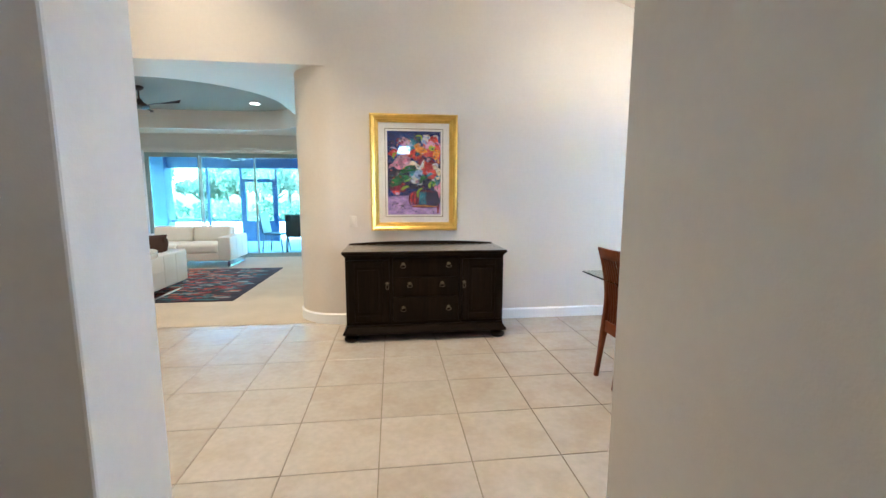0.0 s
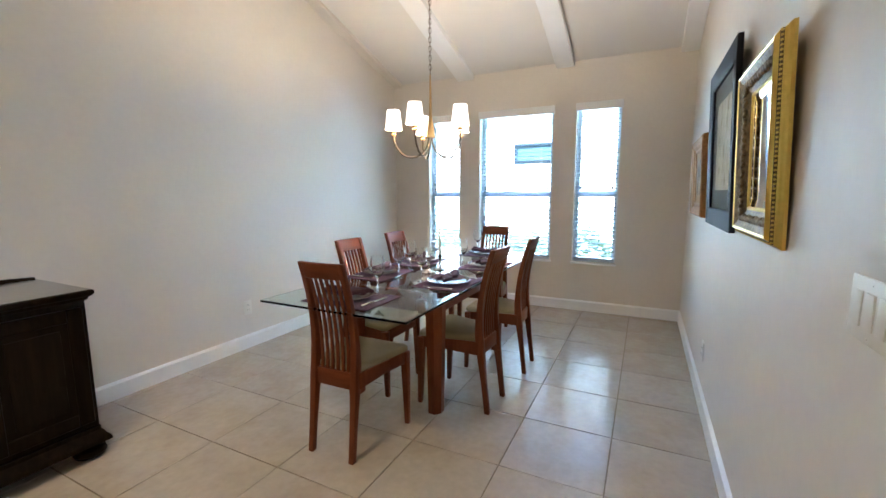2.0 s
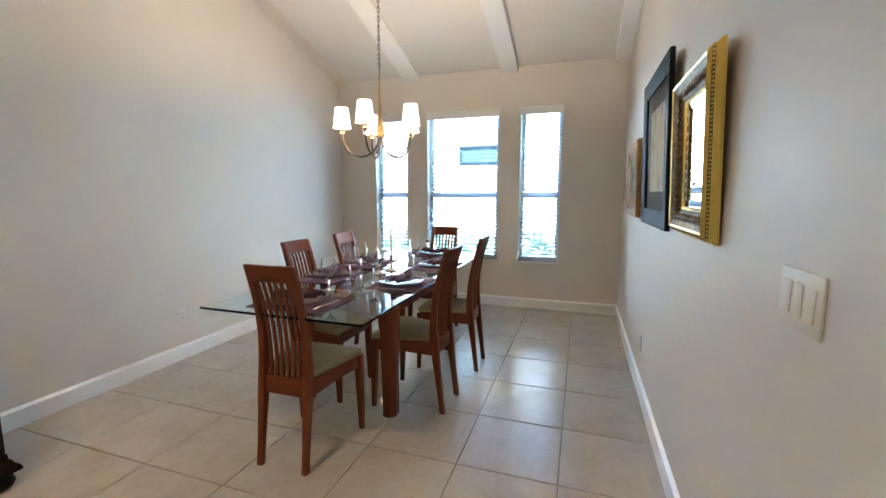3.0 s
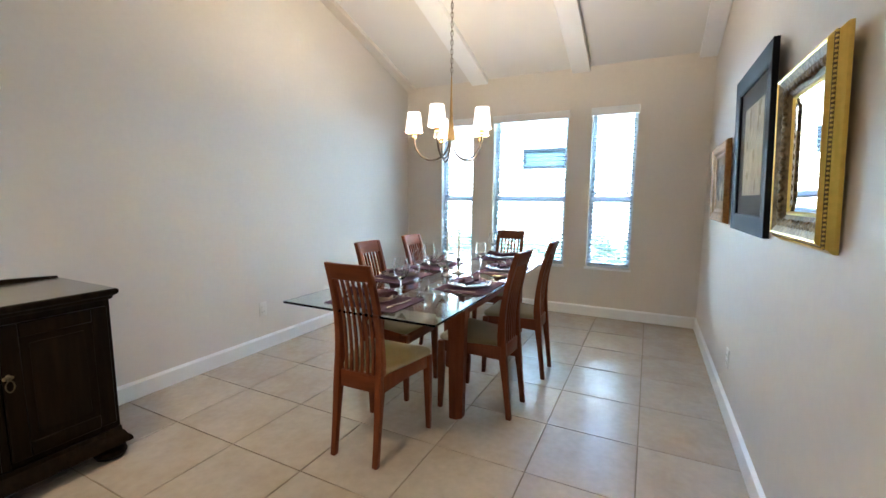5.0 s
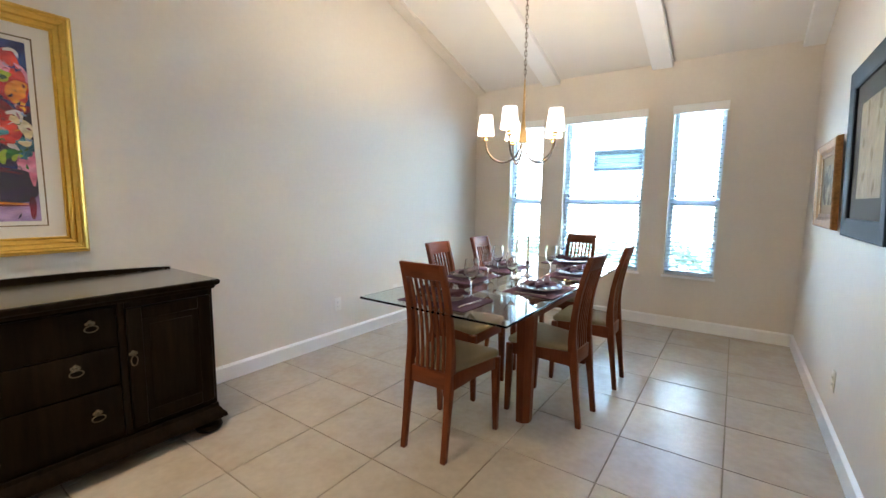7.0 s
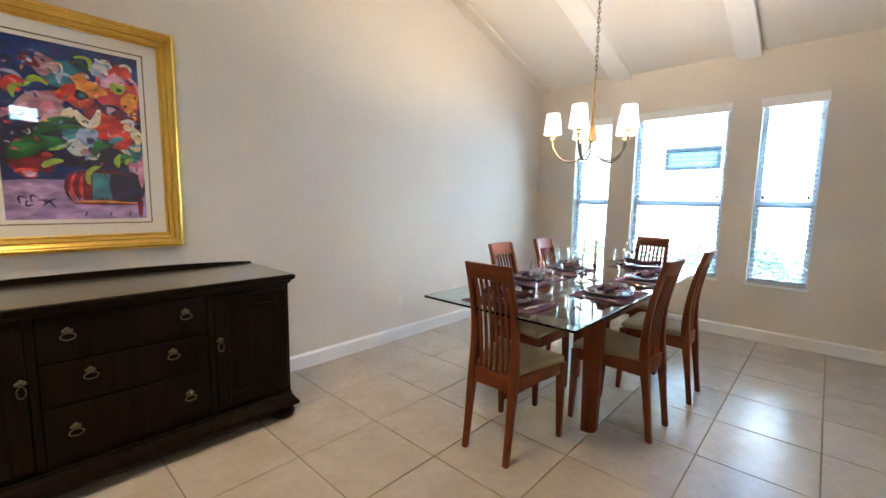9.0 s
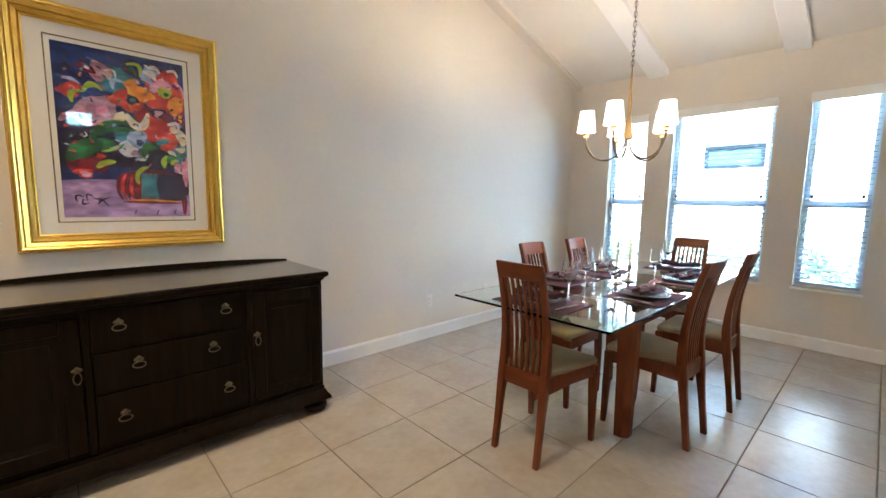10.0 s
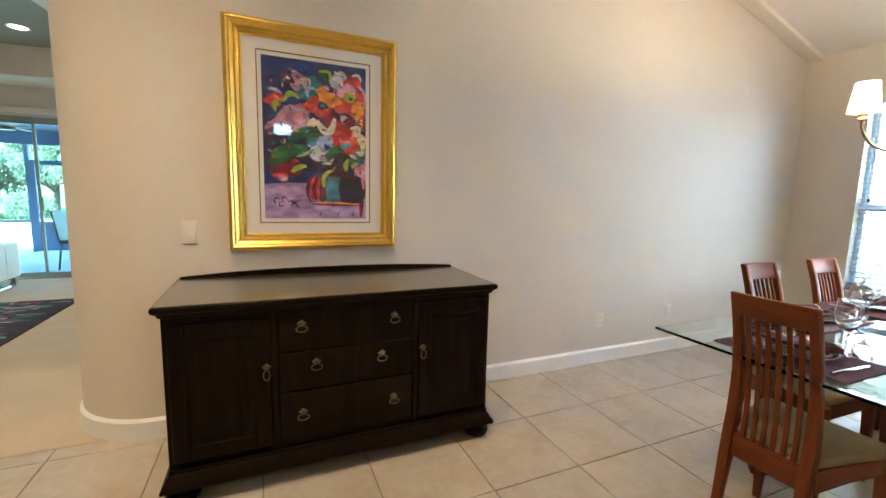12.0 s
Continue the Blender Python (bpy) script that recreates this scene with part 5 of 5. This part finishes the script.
for mi, mname in enumerate(("red", "teal", "dark", "pale", "orange")):
    bm = bmesh.new()
    for i in range((620, 620, 300, 260, 300)[mi]):
        x, y = rr.uniform(-1.5, 1.45), rr.uniform(-1.18, 1.18)
        bias = x * 0.5 + y * 0.35
        if (mi in (0, 4) and rr.random() < max(0, bias) * 0.9) or (mi == 1 and rr.random() < max(0, -bias + 0.1) * 0.7):
            continue
        w, h = rr.uniform(0.02, 0.10), rr.uniform(0.008, 0.028)
        z = 0.0102 + 0.00001 * rr.randrange(90) + mi * 0.000002
        x, y = max(-1.59 + w, min(1.59 - w, x)), max(-1.21 + h, min(1.21 - h, y))
        vs = [bm.verts.new((x + a * w + rr.uniform(-0.01, 0.01), y + b * h + rr.uniform(-0.008, 0.008), z)) for a, b in ((-1, -1), (1, -1), (1, 1), (-1, 1))]
        bm.faces.new(vs)
    tagged(part("pattern", bm, RUGS[mi], rug, smooth=False), kind="stuff")

# sliding glass door
door = new("door_1")
tagged(door, "wide tinted sliding glass door with slim grey frames", "door", kind="structure")
door.matrix_basis = pose(0, SLIDE + 0.06, 0)
FRAME_PALE = material("pale_door_frame", (0.27, 0.34, 0.32), 0.4, stain=0.03, stain_scale=3)
bm = bmesh.new()
box(bm, SX0, SX1, -0.05, 0.05, SZ - 0.05, SZ)
box(bm, SX0, SX0 + 0.05, -0.05, 0.05, 0.03, SZ - 0.05)
box(bm, SX1 - 0.05, SX1, -0.05, 0.05, 0.03, SZ - 0.05)
box(bm, SX0, SX1, -0.06, 0.06, 0.0, 0.03)
part("door_frame", bm, FRAME_PALE, door, smooth=False)
xs = [SX0 + 0.05, -3.93, -2.83, SX1 - 0.05]
for k in range(3):
    a, b = xs[k], xs[k + 1]
    y = (-0.025, 0.02, -0.025)[k]
    bm = bmesh.new()
    s = 0.024
    box(bm, a, a + s, y - 0.016, y + 0.016, 0.03, SZ - 0.05)
    box(bm, b - s, b, y - 0.016, y + 0.016, 0.03, SZ - 0.05)
    box(bm, a + s, b - s, y - 0.016, y + 0.016, 0.03, 0.09)
    box(bm, a + s, b - s, y - 0.016, y + 0.016, SZ - 0.09, SZ - 0.05)
    sash = part("door_panel", bm, FRAME_PALE, door, smooth=False)
    p = part("pane", boxed(a + s - 0.005, b - s + 0.005, y - 0.003, y + 0.003, 0.085, SZ - 0.085), GLASS_SLIDER, sash, smooth=False)
    p.visible_shadow = False
part("door_handle", boxed(-2.80, -2.78, -0.06, -0.042, 0.95, 1.15, 0.004), FRAME_PALE, door)
bm = bmesh.new()
box(bm, SX0 - 0.22, SX0, SLIDE - 0.03, SLIDE, 0, SZ + 0.06, 0.004, 1)
structure("trim_door", bm, WHITE, "wide white door casing")
structure("trim_valance", boxed(WEST, -0.93, SLIDE - 0.11, SLIDE - 0.031, SZ + 0.03, SZ + 0.10, 0.006, 1), WALL, "cream blind valance over the sliding door")
drape = thing("curtain", (-5.72, SLIDE - 0.09, 0.02), 0, "beige fabric panel curtain drawn to the side", "curtain")
bm = bmesh.new()
ring = []
n = 60
for i in range(n + 1):
    x = -0.55 + 1.10 * i / n
    y = 0.005 * math.sin(i * 0.42) + 0.002 * math.sin(i * 2.3)
    ring.append((x, y))
rows = [[bm.verts.new((x, y + o, z)) for x, y in ring] for o, z in ((0, 0), (0, SZ), (0.006, SZ), (0.006, 0))]
for a, b in zip(rows, rows[1:] + rows[:1]):
    for i in range(n):
        bm.faces.new((a[i], a[i + 1], b[i + 1], b[i]))
part("fabric", bm, material("beige_curtain", (0.46, 0.40, 0.29), 0.9, grain=0.08, grain_scale=150, bump=0.3, bump_scale=300), drape)

# ---- kitchen bar ----
bar = thing("bar_cabinet", (-2.06, 3.89, 0), 0, "white panelled breakfast bar base with open shelves", "cabinet")
bm = bmesh.new()
box(bm, -1.9, 0.0, 0.03, 0.14, 0, 0.878)
box(bm, -0.13, 0.0, -0.10, 0.03, 0, 0.878)
box(bm, -0.62, -0.50, -0.10, 0.03, 0, 0.878)
part("body", bm, WHITE, bar, smooth=False)
for z in (0.10, 0.36, 0.62, 0.85):
    part("shelf", boxed(-0.50, -0.13, -0.09, 0.03, z - 0.012, z + 0.012, 0.002, 1), WHITE, bar, smooth=False)
part("plinth", boxed(-0.14, 0.014, -0.114, 0.154, 0, 0.115, 0.006, 1), WHITE, bar, smooth=False)
part("cabinet_run", boxed(-1.9, -0.62, -0.45, 0.03, 0.09, 0.878, 0.004, 1), WHITE, bar, smooth=False)
part("toe_kick", boxed(-1.9, -0.62, -0.40, 0.03, 0, 0.09), BLACK_STEEL, bar, smooth=False)
bm = bmesh.new()
out = [(-4.0, 3.16), (-2.11, 3.16)] + [(-2.11 + 0.44 * math.sin(a), 3.60 - 0.44 * math.cos(a)) for a in (math.pi * k / 20 for k in range(1, 20))] + [(-2.11, 4.05), (-4.0, 4.05)]
prism(bm, out, 0.8785, 0.92)
bmesh.ops.bevel(bm, geom=[e for e in bm.edges if abs(e.verts[0].co.z - e.verts[1].co.z) < 1e-4], offset=0.008, segments=3, affect="EDGES")
top = tagged(new("bar_countertop", finish("bar_countertop", bm, QUARTZ, True)), "pale stone bar countertop with a rounded end", "countertop")

stool = thing("bar_stool", (-2.53, 4.39, 0), -90, "dark blue bucket bar stool on a chrome sled frame", "stool")
bm = bmesh.new()
rows = []
for i in range(9):
    u = i / 8
    row = []
    for k in range(13):
        v = -1 + 2 * k / 12
        x = 0.19 - 0.40 * u
        z = 0.575 + 0.09 * v * v + 0.20 * max(0, u - 0.45) ** 1.3 * 2.0
        row.append(bm.verts.new((x, v * (0.24 - 0.03 * abs(u - 0.5)), z)))
    rows.append(row)
for a, b in zip(rows, rows[1:]):
    for k in range(12):
        bm.faces.new((a[k], a[k + 1], b[k + 1], b[k]))
seat_ob = part("seat", bm, material("dark_blue_seat", (0.015, 0.035, 0.07), 0.35), stool)
sol = seat_ob.modifiers.new("thickness", "SOLIDIFY")
sol.thickness = 0.025
for s in (-1, 1):
    part("chrome_leg", tube(bmesh.new(), [(0.12, s * 0.13, 0.575), (0.17, s * 0.19, 0.30), (0.21, s * 0.20, 0.03), (0.18, s * 0.20, 0.012), (-0.18, s * 0.20, 0.012), (-0.21, s * 0.20, 0.03), (-0.16, s * 0.19, 0.30), (-0.10, s * 0.13, 0.575)], 0.011, 8), CHROME, stool)
part("footrest", tube(bmesh.new(), [(-0.18, -0.195, 0.20), (-0.18, 0.195, 0.20)], 0.010, 8), CHROME, stool)

# Unseen fill lamps, added to brighten kitchen side, hall, floor and header wall.
downlight(-4.7, 2.7, vault(-4.7) - 0.03, 3, 165, (1, 0.74, 0.48))
downlight(-0.5, 0.3, 3.4, 0.5, 110)
downlight(-0.45, 3.2, vault(-0.45) - 0.03, 9, 88, (1, 0.72, 0.44))
downlight(-1.7, 3.9, vault(-1.7) - 0.03, 5, 98, (1, 0.76, 0.48))

# transom window over the entry
tw = new("window_4")
tagged(tw, "small bright transom window", "window", kind="structure")
part("window_frame", frame_ring(bmesh.new(), TRX1 - TRX0 - 0.03, TRZ1 - TRZ0 - 0.03, [(0, 0), (0, 0.04), (0.015, 0.04), (0.015, 0)]), VINYL, tw, smooth=False)
tw.matrix_basis = pose((TRX0 + TRX1) / 2, -1.1, (TRZ0 + TRZ1) / 2, 0, 0, 180)
p = part("pane", boxed(-0.155, 0.155, -0.022, -0.018, -0.105, 0.105), GLASS_WINDOW, tw, smooth=False)
p.visible_shadow = False

# ---- outdoors ----
bm = bmesh.new()
bmesh.ops.create_grid(bm, x_segments=2, y_segments=2, size=900, matrix=Matrix.Translation((0, 0, -0.16)))
structure("ground", bm, GRASS, "green lawn")
structure("pavement_lanai", boxed(-8.0, 0.5, SLIDE + 0.16, 13.3, -0.14, -0.03), CONCRETE, "pale paved patio floor")
structure("pavement_deck", boxed(-16.0, 8.0, 13.3, 24.0, -0.15, -0.05), CONCRETE, "sunlit pale pool deck")
structure("ceiling_lanai", boxed(-8.0, 0.5, SLIDE + 0.16, 13.4, 2.42, 2.55), ALU, "patio roof underside")

# screened patio frame
scr = thing("screen_enclosure", (0, 13.2, -0.03), 0, "blue aluminium screen enclosure posts and rails", "enclosure")
part("corner_column", boxed(-6.66, -6.25, -0.2, 0.2, 0, 2.45, 0.01, 1), ALU, scr, smooth=False)
for x in (-7.6, -5.2, -4.28, -3.30, -2.1, -0.9, 0.3):
    part("post", boxed(x - 0.03, x + 0.03, -0.025, 0.025, 0, 2.45), ALU, scr, smooth=False)
part("top_rail", boxed(-8.0, 0.4, -0.03, 0.03, 2.14, 2.45), ALU, scr, smooth=False)
for a, b in ((-6.25, -5.23), (-5.17, -4.31), (-3.27, -2.13), (-2.07, -0.93), (-0.87, 0.27)):
    part("mid_rail", boxed(a, b, -0.02, 0.02, 0.60, 0.65), ALU, scr, smooth=False)
sd = part("screen_door", boxed(-4.25, -4.17, -0.02, 0.02, 0.02, 1.84), ALU, scr, smooth=False)
part("door_stile", boxed(-3.41, -3.33, -0.02, 0.02, 0.02, 1.84), ALU, sd, smooth=False)
part("door_rail", boxed(-4.17, -3.41, -0.02, 0.02, 1.75, 1.84), ALU, sd, smooth=False)
part("kick_plate", boxed(-4.17, -3.41, -0.015, 0.015, 0.02, 0.62), ALU, sd, smooth=False)


def patio_chair(x, y, rz):
    c = thing("patio_chair", (x, y, -0.03), rz, "dark patio dining chair on the lanai", "chair", "patio chairs")
    part("seat", boxed(-0.22, 0.22, -0.22, 0.22, 0.42, 0.46, 0.01, 1), BLACK_STEEL, c)
    bm = boxed(-0.22, 0.22, -0.235, -0.205, 0.46, 0.95, 0.01, 1)
    bmesh.ops.rotate(bm, verts=bm.verts, cent=(0, -0.22, 0.46), matrix=Matrix.Rotation(radians(10), 3, "X"))
    part("backrest", bm, BLACK_STEEL, c)
    for sx in (-1, 1):
        for sy in (-1, 1):
            part("leg", tube(bmesh.new(), [(sx * 0.20, sy * 0.20, 0.43), (sx * 0.22, sy * 0.25, 0)], 0.014, 6), BLACK_STEEL, c)


patio_chair(-2.75, 10.9, -100)
patio_chair(-2.15, 10.35, 10)
patio_chair(-1.6, 11.6, 180)
pt = thing("patio_table", (-1.75, 11.0, -0.03), 0, "dark round patio table on the lanai", "table")
part("tabletop", lathe(bmesh.new(), [(0, 0.70), (0.55, 0.70), (0.56, 0.715), (0.55, 0.73), (0, 0.73)], 32), BLACK_STEEL, pt)
part("pedestal", lathe(bmesh.new(), [(0, 0), (0.25, 0), (0.24, 0.03), (0.05, 0.06), (0.045, 0.70), (0, 0.70)], 20), BLACK_STEEL, pt)
pf = thing("patio_fan", (-3.85, 11.6, 2.42), 0, "dark ceiling fan under the patio roof", "fan")
part("motor", lathe(bmesh.new(), [(0, 0), (0.06, 0), (0.03, -0.05), (0.02, -0.12), (0.11, -0.15), (0.10, -0.21), (0, -0.22)], 20), FAN_WOOD, pf)
for k in range(5):
    b = part("blade", boxed(0.10, 0.62, -0.06, 0.06, -0.155, -0.148, 0.003, 1), FAN_WOOD, pf)
    b.matrix_basis = pose(0, 0, 0, 0, 0, 72 * k + 12)

# neighbour's house beyond the dining windows
house = thing("neighbour_house", (9.6, 0, -0.16), 0, "white stucco house next door with a dark-framed window", "house")
HY0, HY1, HZ0, HZ1 = 3.55, 4.55, 2.12, 2.58
bm = bmesh.new()
box(bm, 0, 0.25, -8, HY0, 0, 3.6)
box(bm, 0, 0.25, HY1, 14, 0, 3.6)
box(bm, 0, 0.25, HY0, HY1, 0, HZ0)
box(bm, 0, 0.25, HY0, HY1, HZ1, 3.6)
part("wall", bm, STUCCO, house, smooth=False)
bm = bmesh.new()
v = [bm.verts.new(c) for c in ((-0.5, -8.5, 3.5), (-0.5, 14.5, 3.5), (5, 14.5, 5.6), (5, -8.5, 5.6), (-0.5, -8.5, 3.62), (-0.5, 14.5, 3.62), (5, 14.5, 5.75), (5, -8.5, 5.75))]
for f in ((0, 1, 2, 3), (7, 6, 5, 4), (0, 4, 5, 1), (1, 5, 6, 2), (2, 6, 7, 3), (3, 7, 4, 0)):
    bm.faces.new([v[i] for i in f])
part("roof", bm, material("roof_tiles", (0.30, 0.22, 0.17), 0.8, grain=0.2, grain_scale=6), house, smooth=False)
hw_ = part("window", frame_ring(bmesh.new(), HY1 - HY0 - 0.14, HZ1 - HZ0 - 0.14, [(0, 0), (0, 0.06), (0.07, 0.06), (0.07, 0)]), material("grey_window_frame", (0.008, 0.012, 0.016), 0.6, spec=0.1), house, smooth=False)
hw_.matrix_basis = pose(0.06, (HY0 + HY1) / 2, (HZ0 + HZ1) / 2, 0, 0, -90)
part("pane", boxed(-0.45, 0.45, -0.02, -0.012, -0.2, 0.2), material("far_dark_glass", (0.035, 0.060, 0.066), 0.5, spec=0.1), hw_, smooth=False)
part("band", boxed(-0.03, 0.0, HY0 - 0.2, HY1 + 0.2, HZ0 - 0.22, HZ0 - 0.1), STUCCO, house, smooth=False)


def leaf_cloud(bm, centre, radii, count, size, rnd):
    for _ in range(count):
        while True:
            p = Vector((rnd.uniform(-1, 1), rnd.uniform(-1, 1), rnd.uniform(-1, 1)))
            if 0.25 < p.length < 1:
                break
        p = Vector((p.x * radii[0], p.y * radii[1], p.z * radii[2])) + Vector(centre)
        q = Euler((rnd.uniform(0, 6.3), rnd.uniform(0, 6.3), rnd.uniform(0, 6.3))).to_matrix()
        s = size * rnd.uniform(0.6, 1.4)
        bm.faces.new([bm.verts.new(p + q @ Vector(c)) for c in ((-s, 0, 0), (0, -s * 0.45, 0.1 * s), (s, 0, 0), (0, s * 0.45, 0.1 * s))])


rnd = random.Random(11)
for k in range(7):
    h = thing("hedge_shrub", (8.2 + rnd.uniform(-0.2, 0.2), 1.0 + 0.9 * k, -0.16), 0, "green garden shrub beside the white house", "shrub", "shrubs beside the house")
    bm = bmesh.new()
    leaf_cloud(bm, (0, 0, 0.38), (0.45, 0.55, 0.36 + rnd.uniform(0, 0.12)), 500, 0.07, rnd)
    part("foliage", bm, LEAF, h, smooth=False)
    part("stem", tube(bmesh.new(), [(0, 0, 0), (0.02, 0, 0.3)], 0.02, 6), BARK, h)


def tree(x, y, height, spread):
    t = thing("tree", (x, y, -0.16), rnd.uniform(0, 360), "tall leafy green garden tree", "tree", "garden trees")
    bm = bmesh.new()
    lean = (rnd.uniform(-0.3, 0.3), rnd.uniform(-0.3, 0.3))
    tube(bm, [(lean[0] * s, lean[1] * s, height * 0.6 * s) for s in (0, 0.25, 0.5, 0.75, 1)], [0.17, 0.14, 0.12, 0.09, 0.05], 9)
    ends = []
    for k in range(7):
        a = k * 2.4 + rnd.uniform(-0.4, 0.4)
        z0 = height * rnd.uniform(0.25, 0.5)
        e = Vector((spread * 0.6 * math.cos(a), spread * 0.6 * math.sin(a), z0 + height * rnd.uniform(0.12, 0.35)))
        tube(bm, [(lean[0] * 0.5, lean[1] * 0.5, z0), e * 0.5 + Vector((0, 0, z0 * 0.55)), e], [0.06, 0.045, 0.02], 6)
        ends.append(e)
    part("trunk", bm, BARK, t)
    bm = bmesh.new()
    for e in ends + [Vector((lean[0], lean[1], height * 0.75)), Vector((0, 0, height * 0.55)), Vector((0.2, -0.2, height * 0.9))]:
        leaf_cloud(bm, e, (spread * rnd.uniform(0.3, 0.5), spread * rnd.uniform(0.3, 0.5), height * rnd.uniform(0.10, 0.17)), 420, 0.095, rnd)
    part("crown", bm, LEAF, t, smooth=False)


for k in range(15):
    tree(-22 + 2.0 * k + rnd.uniform(-0.8, 0.8), 33 + rnd.uniform(-3, 7), rnd.uniform(6.5, 9.5), rnd.uniform(1.8, 2.8))
for k in range(8):
    tree(-17 + 2.6 * k + rnd.uniform(-0.5, 0.5), 26.5 + rnd.uniform(-0.8, 1.5), rnd.uniform(3.0, 4.4), rnd.uniform(1.5, 2.0))
for k in range(16):
    h = thing("garden_shrub", (-21 + 1.7 * k, 25.6 + rnd.uniform(-1, 1.5), -0.16), 0, "low green garden shrub", "shrub", "garden shrubs")
    bm = bmesh.new()
    leaf_cloud(bm, (0, 0, 0.6), (1.0, 0.7, 0.6), 420, 0.12, rnd)
    part("foliage", bm, LEAF, h, smooth=False)
    part("stem", tube(bmesh.new(), [(0, 0, 0), (0.02, 0, 0.5)], 0.03, 6), BARK, h)

# ---- floor tiles ----
PITCH, JOINT = 0.474, 0.005


@functools.lru_cache(None)
def tile_mesh(w, h):
    """One glazed tile with eased edges, its middle at the origin, its face at z 0."""
    bm = bmesh.new()
    rings = []
    for inset, z in ((0, -0.006), (0, -0.0015), (0.0018, 0.0)):
        rings.append([bm.verts.new((sx * (w / 2 - inset), sy * (h / 2 - inset), z)) for sx, sy in ((-1, -1), (1, -1), (1, 1), (-1, 1))])
    for a, b in zip(rings, rings[1:]):
        for k in range(4):
            j = (k + 1) % 4
            bm.faces.new((a[k], a[j], b[j], b[k]))
    bm.faces.new(rings[-1])
    return finish("tile", bm, TILE)


for i in range(-11, 8):
    for j in range(-10, 4):
        x0, y0 = 1.42 + i * PITCH, 3.27 + j * PITCH
        x1, y1 = min(x0 + PITCH, EAST + 0.02), min(y0 + PITCH, NORTH + 0.07)
        x, y = (x0 + x1) / 2, (y0 + y1) / 2
        if y < 1.2 and not -1.9 < x < 0.9 or x < -3.4 or y < -1.2:
            continue
        o = new("tile", tile_mesh(round(x1 - x0 - JOINT, 4), round(y1 - y0 - JOINT, 4)))
        o.parent = floor
        o.location = (x, y, 0)
